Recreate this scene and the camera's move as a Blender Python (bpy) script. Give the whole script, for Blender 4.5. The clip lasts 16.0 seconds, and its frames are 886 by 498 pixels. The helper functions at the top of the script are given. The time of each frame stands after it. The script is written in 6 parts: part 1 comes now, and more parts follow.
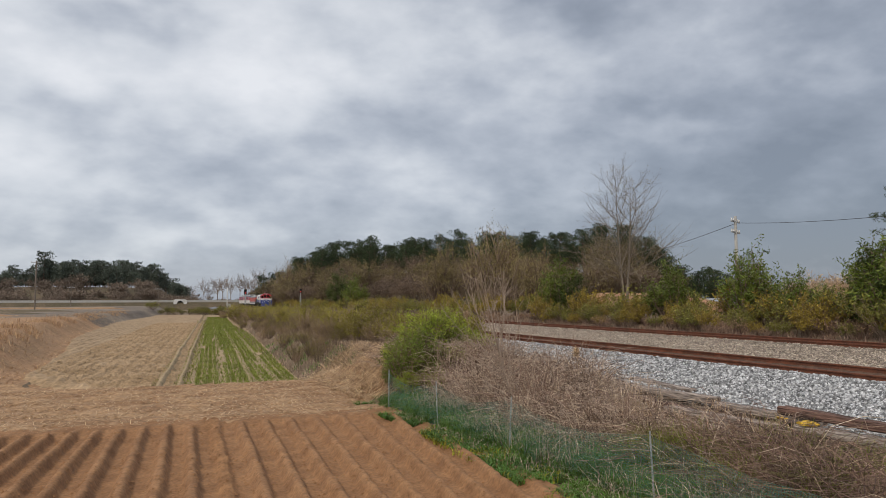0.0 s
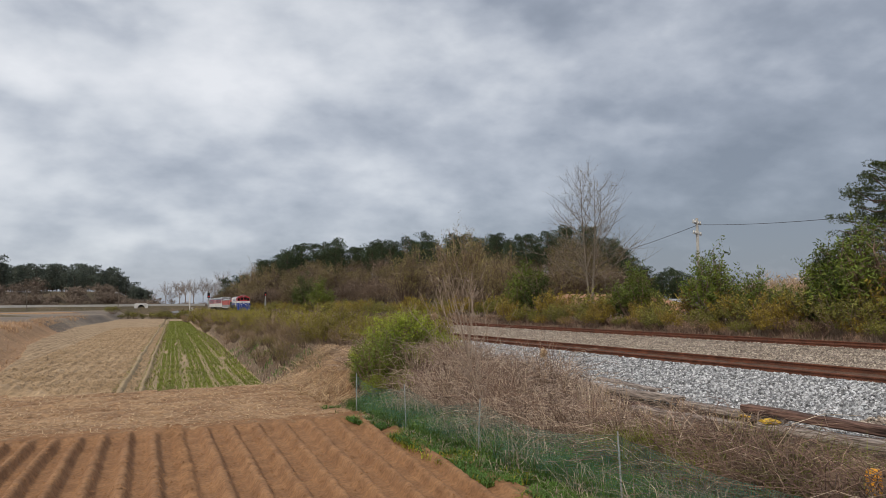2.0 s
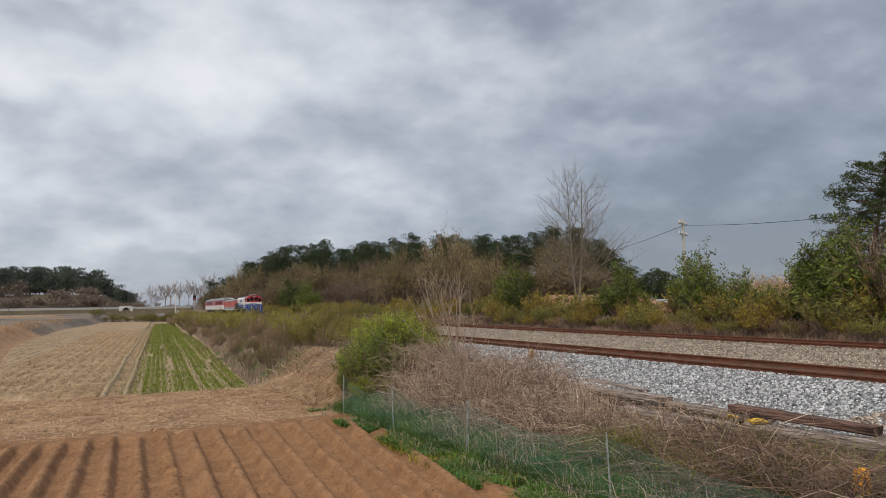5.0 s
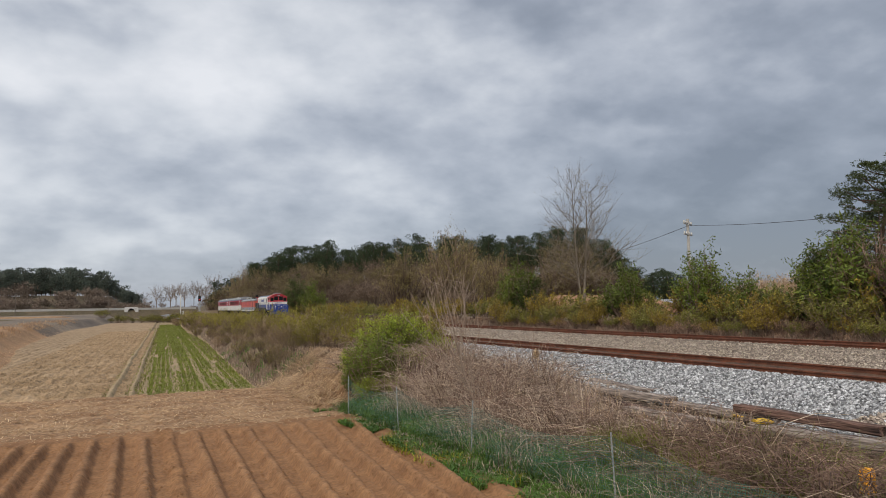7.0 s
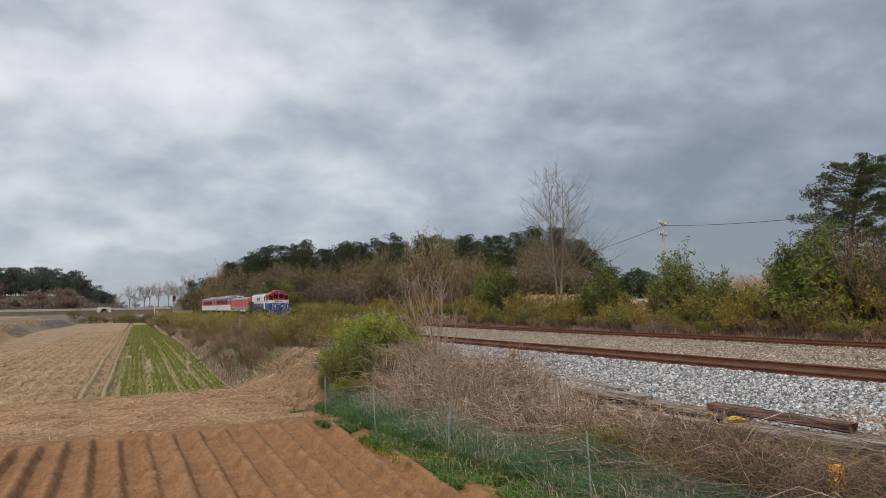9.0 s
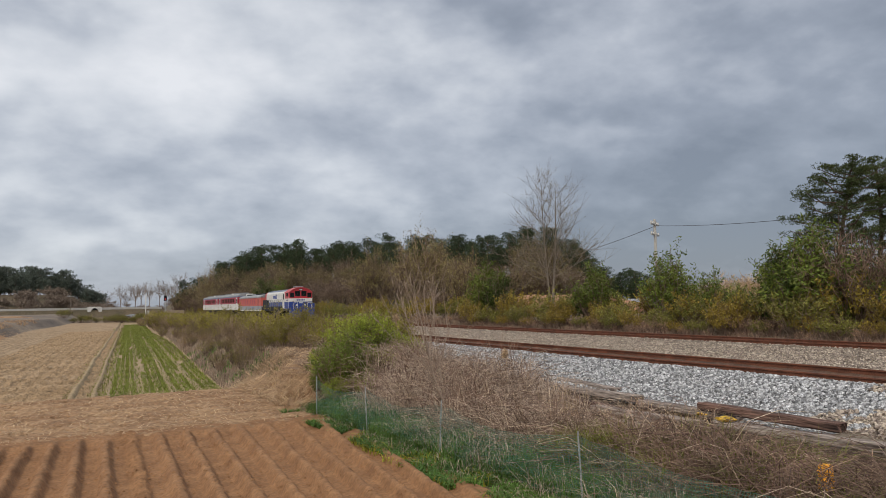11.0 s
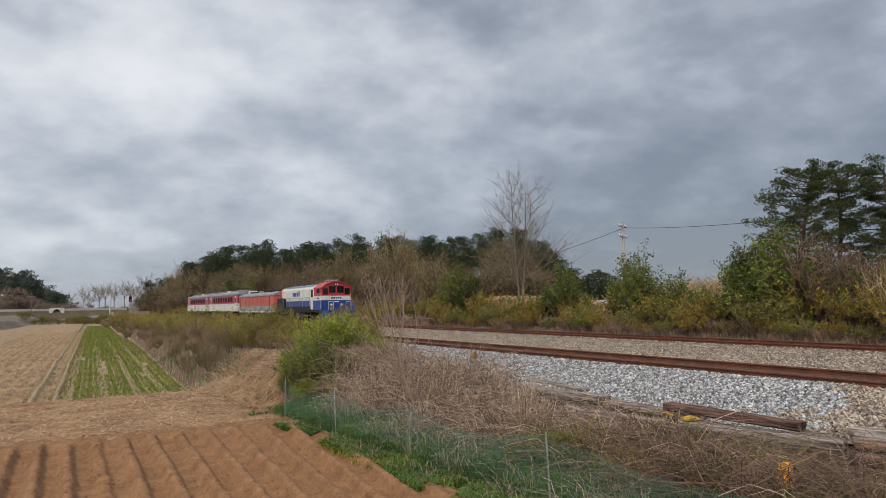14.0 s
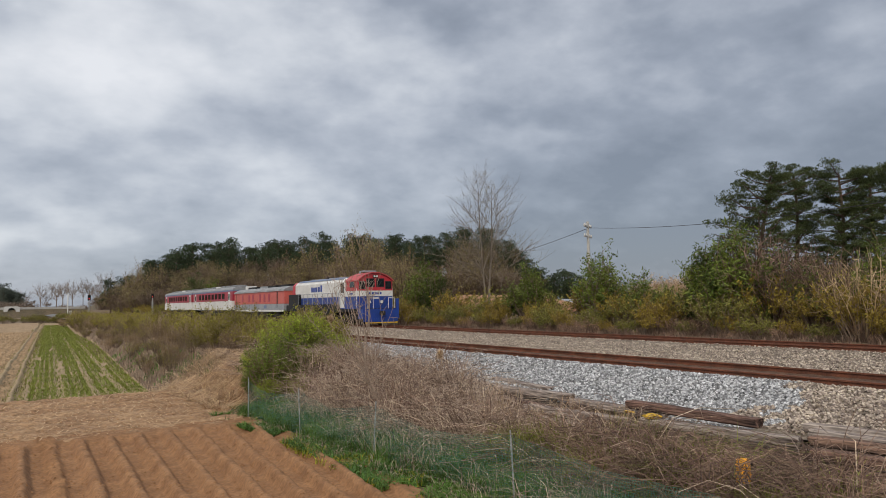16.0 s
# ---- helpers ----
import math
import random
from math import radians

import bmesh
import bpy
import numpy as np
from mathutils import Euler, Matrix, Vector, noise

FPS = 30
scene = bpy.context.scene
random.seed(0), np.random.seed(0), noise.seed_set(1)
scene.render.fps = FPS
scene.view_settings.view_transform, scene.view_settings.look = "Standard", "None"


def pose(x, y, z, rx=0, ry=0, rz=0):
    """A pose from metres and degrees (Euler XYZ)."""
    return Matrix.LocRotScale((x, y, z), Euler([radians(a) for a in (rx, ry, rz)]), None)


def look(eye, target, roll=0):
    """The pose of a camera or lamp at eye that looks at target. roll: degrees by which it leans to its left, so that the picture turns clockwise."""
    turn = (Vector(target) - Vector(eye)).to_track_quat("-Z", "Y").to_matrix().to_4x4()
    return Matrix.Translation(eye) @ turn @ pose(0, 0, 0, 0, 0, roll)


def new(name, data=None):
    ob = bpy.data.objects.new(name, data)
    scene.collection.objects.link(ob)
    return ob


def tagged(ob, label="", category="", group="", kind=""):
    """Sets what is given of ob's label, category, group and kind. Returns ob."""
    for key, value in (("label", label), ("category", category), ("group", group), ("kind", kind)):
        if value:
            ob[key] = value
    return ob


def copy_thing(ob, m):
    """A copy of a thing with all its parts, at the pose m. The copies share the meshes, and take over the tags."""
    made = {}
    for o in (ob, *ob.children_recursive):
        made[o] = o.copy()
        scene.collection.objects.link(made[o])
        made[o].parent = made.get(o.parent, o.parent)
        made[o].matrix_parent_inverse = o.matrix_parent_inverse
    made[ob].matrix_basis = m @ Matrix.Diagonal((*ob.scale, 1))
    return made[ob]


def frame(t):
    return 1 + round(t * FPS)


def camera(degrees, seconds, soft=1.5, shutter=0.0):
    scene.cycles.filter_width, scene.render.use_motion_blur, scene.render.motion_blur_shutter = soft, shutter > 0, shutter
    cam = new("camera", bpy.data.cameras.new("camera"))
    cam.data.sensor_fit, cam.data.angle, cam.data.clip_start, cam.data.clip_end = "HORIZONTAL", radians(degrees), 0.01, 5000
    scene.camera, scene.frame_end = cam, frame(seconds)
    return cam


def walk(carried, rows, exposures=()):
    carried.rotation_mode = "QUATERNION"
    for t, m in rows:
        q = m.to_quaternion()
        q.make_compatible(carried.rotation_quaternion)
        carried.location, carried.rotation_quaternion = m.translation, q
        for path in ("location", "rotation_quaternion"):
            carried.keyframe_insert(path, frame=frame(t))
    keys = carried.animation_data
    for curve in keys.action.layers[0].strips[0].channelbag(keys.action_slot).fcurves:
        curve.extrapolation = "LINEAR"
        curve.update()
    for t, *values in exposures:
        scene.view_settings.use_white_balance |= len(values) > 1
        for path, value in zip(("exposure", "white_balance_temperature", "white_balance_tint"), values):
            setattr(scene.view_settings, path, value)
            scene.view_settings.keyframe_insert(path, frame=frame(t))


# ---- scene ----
cam = camera(65.25, 16.0, soft=0.7)
EYE = 1.55
ROWS = [
    (0.0, -0.005, -0.089, -0.007, -20.91, 4.33, 0.21),
    (0.5, -0.009, -0.089, -0.006, -21.23, 4.39, 0.35),
    (1.0, -0.011, -0.075, -0.002, -21.89, 4.46, 0.39),
    (1.5, -0.016, -0.057, -0.000, -22.63, 4.50, 0.47),
    (2.0, -0.025, -0.046, 0.002, -23.67, 4.48, 0.60),
    (2.5, -0.025, -0.039, 0.001, -24.96, 4.56, 0.66),
    (3.0, -0.024, -0.021, -0.001, -26.17, 4.55, 0.76),
    (3.5, -0.008, 0.003, -0.001, -26.27, 4.48, 0.84),
    (4.0, 0.004, 0.021, 0.000, -25.88, 4.48, 0.87),
    (4.5, 0.004, 0.023, 0.003, -25.06, 4.52, 0.82),
    (7.0, -0.000, 0.009, -0.004, -24.33, 4.63, 0.94),
    (7.5, -0.002, 0.005, -0.000, -24.74, 4.62, 0.96),
    (8.0, 0.000, 0.000, -0.000, -25.30, 4.60, 1.00),
    (8.5, 0.004, 0.007, -0.001, -25.93, 4.58, 1.03),
    (9.0, 0.011, 0.014, 0.002, -26.18, 4.56, 1.04),
    (11.5, 0.027, 0.014, 0.004, -26.84, 4.54, 0.97),
    (12.0, 0.024, 0.007, 0.010, -26.67, 4.57, 1.00),
    (12.5, 0.019, -0.003, 0.010, -26.98, 4.59, 0.98),
    (13.0, 0.020, -0.010, 0.013, -27.59, 4.60, 0.95),
    (13.5, 0.022, -0.014, 0.013, -28.35, 4.58, 0.97),
    (14.0, 0.029, -0.008, 0.013, -29.24, 4.58, 0.97),
    (14.5, 0.036, -0.002, 0.016, -30.12, 4.56, 1.00),
    (15.0, 0.042, 0.001, 0.014, -30.86, 4.53, 1.01),
    (15.5, 0.048, -0.005, 0.017, -31.40, 4.48, 0.98),
    (16.0, 0.047, -0.007, 0.015, -32.00, 4.45, 0.91),
]
walk(cam, [(t, pose(x, y, EYE + z, 90 + pitch, roll, yaw)) for t, x, y, z, yaw, pitch, roll in ROWS])

# ---------------------------------------------------------------- sky and sun
SUN_EL, SUN_AZ = 44.0, 222.0
SKY_TURN, SKY_SHIFT = 35.0, (3.1, 1.7, 0.4)


def make_world():
    w = bpy.data.worlds.new("cloudy_sky")
    scene.world = w
    w.use_nodes = True
    nt = w.node_tree
    nt.nodes.clear()
    N, L = nt.nodes.new, nt.links.new

    def math_node(op, a, b=None):
        n = N("ShaderNodeMath")
        n.operation = op
        for i, v in enumerate((a, b)):
            if v is None:
                continue
            if isinstance(v, (int, float)):
                n.inputs[i].default_value = v
            else:
                L(v, n.inputs[i])
        return n.outputs[0]

    tc = N("ShaderNodeTexCoord")
    sep = N("ShaderNodeSeparateXYZ")
    L(tc.outputs["Generated"], sep.inputs[0])
    up = math_node("ADD", math_node("ABSOLUTE", sep.outputs[2]), 0.42)
    comb = N("ShaderNodeCombineXYZ")
    L(math_node("DIVIDE", sep.outputs[0], up), comb.inputs[0])
    L(math_node("DIVIDE", sep.outputs[1], up), comb.inputs[1])
    mp = N("ShaderNodeMapping")
    mp.inputs["Rotation"].default_value = (0, 0, radians(SKY_TURN))
    mp.inputs["Scale"].default_value = (1.0, 1.25, 1.0)
    mp.inputs["Location"].default_value = SKY_SHIFT
    L(comb.outputs[0], mp.inputs[0])

    def cloud_noise(scale, detail, rough, twist):
        n = N("ShaderNodeTexNoise")
        n.inputs["Scale"].default_value, n.inputs["Detail"].default_value = scale, detail
        n.inputs["Roughness"].default_value, n.inputs["Distortion"].default_value = rough, twist
        L(mp.outputs[0], n.inputs["Vector"])
        return n.outputs[0]

    v = math_node("ADD", math_node("MULTIPLY", cloud_noise(1.5, 3.0, 0.5, 0.0), 0.28), math_node("ADD", math_node("MULTIPLY", cloud_noise(4.2, 4.0, 0.48, 0.0), 0.46), math_node("MULTIPLY", cloud_noise(11.0, 4.0, 0.5, 0.0), 0.12)))
    v = math_node("ADD", math_node("MULTIPLY", math_node("ADD", v, -0.43), 0.66), 0.600)
    # thinner cloud towards the west, where the day is brighter
    west = math_node("ADD", math_node("MULTIPLY", sep.outputs[0], -0.27), 0.128)
    v = math_node("ADD", v, west)
    squash = N("ShaderNodeMapping")
    squash.inputs["Scale"].default_value = (1.0, 1.0, 1.9)
    squash.inputs["Rotation"].default_value = (radians(14), radians(-10), 0)
    L(tc.outputs["Generated"], squash.inputs[0])
    for size, detail, amount in ((5.5, 5.0, 0.32), (15.0, 4.0, 0.21)):
        puff = N("ShaderNodeTexNoise")
        puff.inputs["Scale"].default_value, puff.inputs["Detail"].default_value, puff.inputs["Roughness"].default_value = size, detail, 0.52
        L(squash.outputs[0], puff.inputs["Vector"])
        v = math_node("ADD", v, math_node("MULTIPLY", math_node("ADD", puff.outputs[0], -0.5), amount))
    # thin and thick places in the cloud sheet, with ragged edges: azimuth, elevation, half width, half height, amount
    ragged = N("ShaderNodeTexNoise")
    ragged.inputs["Scale"].default_value, ragged.inputs["Detail"].default_value, ragged.inputs["Roughness"].default_value = 6.0, 3.0, 0.5
    L(tc.outputs["Generated"], ragged.inputs["Vector"])
    off = N("ShaderNodeVectorMath")
    off.operation = "MULTIPLY_ADD"
    off.inputs[1].default_value, off.inputs[2].default_value = (0.20, 0.20, 0.18), (-0.10, -0.10, -0.09)
    L(ragged.outputs["Color"], off.inputs[0])
    way = N("ShaderNodeVectorMath")
    L(tc.outputs["Generated"], way.inputs[0])
    L(off.outputs[0], way.inputs[1])

    def lobe(az, el, wide, high, amount):
        a, e = radians(az), radians(el)
        c = Vector((math.sin(a) * math.cos(e), math.cos(a) * math.cos(e), math.sin(e)))
        side = Vector((math.cos(a), -math.sin(a), 0)) / radians(wide)
        rise = Vector((-math.sin(a) * math.sin(e), -math.cos(a) * math.sin(e), math.cos(e))) / radians(high)
        squares = []
        for axis in (side, rise):
            d = N("ShaderNodeVectorMath")
            d.operation = "DOT_PRODUCT"
            d.inputs[1].default_value = axis
            L(way.outputs[0], d.inputs[0])
            q = math_node("ADD", d.outputs["Value"], -c.dot(axis))
            squares.append(math_node("MULTIPLY", q, q))
        return math_node("MULTIPLY", math_node("EXPONENT", math_node("MULTIPLY", math_node("ADD", *squares), -0.8)), amount)

    thin = ((6.3, 16.2, 4.2, 2.0, 0.17), (-11.1, 11.8, 3.4, 1.9, 0.14), (-9.2, 17.5, 5.0, 1.6, 0.10), (9.4, 19.4, 5.5, 1.6, 0.08), (22.7, 19.4, 6.2, 2.8, 0.07), (31.2, 17.8, 2.8, 2.2, 0.06),
            (-6.7, 8.8, 5.2, 1.3, 0.09), (6.9, 6.8, 7.5, 1.2, 0.09), (17.0, 8.6, 4.5, 1.8, 0.09), (3.5, 4.4, 3.8, 0.7, 0.08), (41.5, 20.3, 5.9, 2.0, 0.06), (39.1, 13.1, 6.8, 1.2, 0.06))
    thick = ((-4.0, 21.0, 5.1, 1.6, -0.12), (29.9, 23.5, 5.6, 1.2, -0.13), (-8.0, 14.5, 4.4, 1.5, -0.12), (1.6, 11.5, 5.1, 1.5, -0.08), (21.7, 14.8, 4.3, 1.8, -0.06), (35.7, 14.7, 4.0, 1.8, -0.06), (48.0, 11.5, 5.3, 2.0, -0.06), (44.0, 6.2, 10.0, 2.6, -0.06))
    for spec in thin + thick:
        v = math_node("ADD", v, lobe(*spec))
    # thicker, greyer cloud low down over the land
    low = N("ShaderNodeMapRange")
    low.inputs["From Min"].default_value, low.inputs["From Max"].default_value = 0.02, 0.30
    low.inputs["To Min"].default_value, low.inputs["To Max"].default_value = -0.15, 0.0
    L(sep.outputs[2], low.inputs["Value"])
    v = math_node("ADD", v, low.outputs[0])
    ramp = N("ShaderNodeValToRGB")
    cr = ramp.color_ramp
    cr.elements[0].position, cr.elements[0].color = 0.36, (0.215, 0.245, 0.300, 1)
    cr.elements[1].position, cr.elements[1].color = 0.90, (0.80, 0.815, 0.85, 1)
    for p, c in ((0.50, (0.31, 0.345, 0.41, 1)), (0.62, (0.45, 0.485, 0.55, 1)), (0.74, (0.62, 0.65, 0.70, 1))):
        e = cr.elements.new(p)
        e.color = c
    L(v, ramp.inputs[0])
    sky = N("ShaderNodeTexSky")
    sky.sky_type, sky.sun_disc = "NISHITA", False
    sky.sun_elevation, sky.sun_rotation = radians(SUN_EL), radians(SUN_AZ)
    sk = N("ShaderNodeVectorMath")
    sk.operation = "SCALE"
    sk.inputs["Scale"].default_value = 0.10
    L(sky.outputs[0], sk.inputs[0])
    mix = N("ShaderNodeMixRGB")
    mix.inputs[0].default_value = 0.90
    L(sk.outputs[0], mix.inputs[1])
    L(ramp.outputs[0], mix.inputs[2])
    # an overcast dome is brighter overhead than near the skyline
    zen = N("ShaderNodeMapRange")
    zen.inputs["From Min"].default_value, zen.inputs["From Max"].default_value = 0.42, 0.95
    zen.inputs["To Min"].default_value, zen.inputs["To Max"].default_value = 1.0, 1.25
    L(sep.outputs[2], zen.inputs["Value"])
    bg = N("ShaderNodeBackground")
    L(mix.outputs[0], bg.inputs["Color"])
    L(zen.outputs[0], bg.inputs["Strength"])
    out = N("ShaderNodeOutputWorld")
    L(bg.outputs[0], out.inputs[0])


make_world()
sun = new("sun", bpy.data.lights.new("sun", "SUN"))
sun.data.energy, sun.data.angle, sun.data.color = 1.5, radians(10), (1.0, 0.87, 0.70)
sun.matrix_world = look((0, 0, 60), (60 * math.cos(radians(SUN_EL)) * -math.sin(radians(SUN_AZ)), 60 * math.cos(radians(SUN_EL)) * -math.cos(radians(SUN_AZ)), 60 - 60 * math.sin(radians(SUN_EL))))
scene.view_settings.exposure = 0.08


# ---------------------------------------------------------------- materials
def material(name, base, other=None, scale=4.0, rough=0.85, bump=0.3, bump_scale=20.0, metal=0.0, random=0.0, low=0.35, high=0.65, island=0.0, fine=0.35, spec=0.3, stretch=1.0):
    """Two colours mixed by a coarse noise, darkened and lightened by a fine one, with bump."""
    m = bpy.data.materials.new(name)
    m.use_nodes = True
    nt = m.node_tree
    N, L = nt.nodes.new, nt.links.new
    b = nt.nodes["Principled BSDF"]
    b.inputs["Roughness"].default_value, b.inputs["Metallic"].default_value = rough, metal
    b.inputs["Specular IOR Level"].default_value = spec
    tc = N("ShaderNodeTexCoord")
    n1 = N("ShaderNodeTexNoise")
    n1.inputs["Scale"].default_value, n1.inputs["Detail"].default_value = scale, 5.0
    mp = N("ShaderNodeMapping")
    mp.inputs["Scale"].default_value = (1, stretch, 1)
    L(tc.outputs["Object"], mp.inputs[0])
    L(mp.outputs[0], n1.inputs["Vector"])
    mr = N("ShaderNodeMapRange")
    mr.inputs["From Min"].default_value, mr.inputs["From Max"].default_value = low, high
    L(n1.outputs[0], mr.inputs["Value"])
    mix = N("ShaderNodeMixRGB")
    mix.inputs[1].default_value = (*base, 1)
    mix.inputs[2].default_value = (*(other or [c * 0.7 for c in base]), 1)
    L(mr.outputs[0], mix.inputs[0])
    n2 = N("ShaderNodeTexNoise")
    n2.inputs["Scale"].default_value, n2.inputs["Detail"].default_value = bump_scale, 4.0
    L(mp.outputs[0], n2.inputs["Vector"])
    val = N("ShaderNodeMapRange")
    val.inputs["To Min"].default_value, val.inputs["To Max"].default_value = 1 - fine, 1 + fine
    val.inputs["From Min"].default_value, val.inputs["From Max"].default_value = 0.3, 0.7
    L(n2.outputs[0], val.inputs["Value"])
    hsv = N("ShaderNodeHueSaturation")
    L(mix.outputs[0], hsv.inputs["Color"])
    last = val.outputs[0]
    for amount, source in ((random, "ob"), (island, "is")):
        if not amount:
            continue
        src = N("ShaderNodeObjectInfo").outputs["Random"] if source == "ob" else N("ShaderNodeNewGeometry").outputs["Random Per Island"]
        r = N("ShaderNodeMapRange")
        r.inputs["To Min"].default_value, r.inputs["To Max"].default_value = 1 - amount, 1 + amount
        L(src, r.inputs["Value"])
        mul = N("ShaderNodeMath")
        mul.operation = "MULTIPLY"
        L(last, mul.inputs[0])
        L(r.outputs[0], mul.inputs[1])
        last = mul.outputs[0]
        h = N("ShaderNodeMapRange")
        h.inputs["To Min"].default_value, h.inputs["To Max"].default_value = 0.5 - 0.03 * amount, 0.5 + 0.03 * amount
        L(src, h.inputs["Value"])
        L(h.outputs[0], hsv.inputs["Hue"])
    L(last, hsv.inputs["Value"])
    L(hsv.outputs[0], b.inputs["Base Color"])
    if bump:
        bp = N("ShaderNodeBump")
        bp.inputs["Strength"].default_value, bp.inputs["Distance"].default_value = bump, 0.03
        L(n2.outputs[0], bp.inputs["Height"])
        L(bp.outputs[0], b.inputs["Normal"])
    return m


M = dict(
    soil=material("red_soil", (0.31, 0.165, 0.078), (0.225, 0.115, 0.054), 2.2, 0.95, 0.6, 16, fine=0.22),
    stubble=material("stubble_earth", (0.37, 0.235, 0.13), (0.265, 0.155, 0.083), 0.9, 0.95, 0.8, 9, fine=0.35),
    tan=material("pale_field_earth", (0.385, 0.275, 0.168), (0.28, 0.192, 0.11), 0.5, 0.95, 0.9, 5, fine=0.3),
    green_earth=material("sown_field_earth", (0.37, 0.275, 0.165), (0.27, 0.205, 0.115), 0.9, 0.95, 0.6, 8, fine=0.3),
    terrace=material("dry_terrace_earth", (0.39, 0.235, 0.13), (0.285, 0.18, 0.10), 0.35, 0.95, 0.6, 5, fine=0.25),
    # litter under the brambles, darkened to paint in the shade among the canes
    bramble_shade=material("shade_dark_bank_litter", (0.105, 0.075, 0.052), (0.065, 0.048, 0.035), 1.5, 0.95, 0.9, 9, fine=0.4),
    woodland=material("woodland_floor", (0.15, 0.115, 0.075), (0.10, 0.085, 0.055), 0.2, 0.95, 0.8, 3, fine=0.35),
    paddy=material("dull_paddy_earth", (0.13, 0.105, 0.085), (0.24, 0.19, 0.14), 0.05, 0.95, 0.7, 1.2, fine=0.3),
    dry=material("dry_grass_ground", (0.205, 0.145, 0.095), (0.135, 0.10, 0.065), 0.25, 0.95, 0.7, 6, fine=0.4),
    # ballast_new is far darker than its stones: shade of the gaps painted in
    ballast_new=material("grey_ballast_gap_shade", (0.22, 0.22, 0.225), (0.14, 0.14, 0.145), 6, 0.85, 0.8, 30, fine=0.4),
    ballast_old=material("brown_ballast", (0.24, 0.20, 0.155), (0.15, 0.12, 0.09), 4, 0.9, 0.8, 30, fine=0.4),
    ballast_rust=material("rust_stained_ballast", (0.15, 0.085, 0.055), (0.09, 0.055, 0.04), 4, 0.9, 0.8, 30, fine=0.4),
    rust=material("rusty_rail_steel", (0.20, 0.075, 0.042), (0.12, 0.050, 0.031), 3, 0.75, 0.3, 40, metal=0.1, fine=0.3),
    red=material("red_paint", (0.50, 0.030, 0.045), (0.42, 0.03, 0.04), 1, 0.4, 0.05, 12, fine=0.1, spec=0.5),
    blue=material("blue_paint", (0.018, 0.055, 0.29), (0.015, 0.045, 0.22), 1, 0.4, 0.05, 12, fine=0.1, spec=0.5),
    white=material("white_paint", (0.72, 0.71, 0.68), (0.60, 0.59, 0.56), 1, 0.45, 0.05, 12, fine=0.08, spec=0.5),
    faded_red=material("faded_red_paint", (0.56, 0.135, 0.11), (0.46, 0.11, 0.09), 1, 0.5, 0.05, 12, fine=0.15),
    roof_red=material("weathered_red_paint", (0.50, 0.075, 0.08), (0.42, 0.065, 0.07), 1, 0.5, 0.05, 12, fine=0.12),
    crimson=material("crimson_paint", (0.36, 0.030, 0.055), (0.30, 0.03, 0.05), 1, 0.4, 0.05, 12, fine=0.12, spec=0.5),
    grey=material("grey_paint", (0.32, 0.34, 0.36), (0.25, 0.26, 0.28), 1, 0.5, 0.05, 12, fine=0.1),
    dark=material("dark_undergear", (0.035, 0.033, 0.032), (0.05, 0.04, 0.035), 3, 0.8, 0.2, 20, fine=0.3),
)


def finish(ob, *mats, smooth=False):
    for m in mats:
        ob.data.materials.append(m)
    if smooth:
        for p in ob.data.polygons:
            p.use_smooth = True
    return ob


def mesh_object(name, verts, faces, *mats, smooth=False):
    me = bpy.data.meshes.new(name)
    me.from_pydata([tuple(v) for v in verts], [], faces)
    me.update()
    return finish(new(name, me), *mats, smooth=smooth)


def grid_object(name, xs, ys, height, *mats, smooth=True, pick=None):
    """A sheet over the lines xs and ys whose height is height(x, y)."""
    nx = len(xs)
    verts = [(x, y, height(x, y)) for y in ys for x in xs]
    faces = [(j * nx + i, j * nx + i + 1, (j + 1) * nx + i + 1, (j + 1) * nx + i) for j in range(len(ys) - 1) for i in range(nx - 1)]
    ob = mesh_object(name, verts, faces, *mats, smooth=smooth)
    if pick:
        for p in ob.data.polygons:
            c = p.center
            p.material_index = pick(c.x, c.y)
    return ob


# ---------------------------------------------------------------- lie of the land
def ramp(x, a, b, u, v):
    k = min(1.0, max(0.0, (x - a) / (b - a)))
    k = k * k * (3 - 2 * k)
    return u + (v - u) * k


def fbm(x, y, s, seed=0.0):
    return noise.fractal(Vector((x * s, y * s, seed)), 1.0, 2.0, 4)


def hill(x, y):
    """The wooded rises: one beyond the line, one far to the west."""
    d = (x - 33) * 0.914 + (y - 233) * 0.405
    k = ramp(d, -34, 8, 0, 1) * ramp(x, 27, 42, 0, 1) * ramp(math.degrees(math.atan2(x, max(1.0, y))), 36.5, 41, 1, 0) * ramp(y, 62, 112, 0, 1) * ramp(math.hypot(x, y), 330, 460, 1, 0)
    w = ramp(math.hypot((x + 45) / 78, (y - 350) / 50), 0.35, 1.0, 1, 0)
    return k * 8.0 * (1 + 0.12 * fbm(x, y, 0.012, 3.0)) + 8.0 * w


def left_foot(y):
    """Where the terrace bank west of the pale field comes down to it."""
    if y < 84:
        return ramp(y, 39, 84, -6.6, -9.4) + 0.25 * fbm(0, y, 0.12, 6.0)
    return ramp(y, 120, 210, -9.5, -4.0)


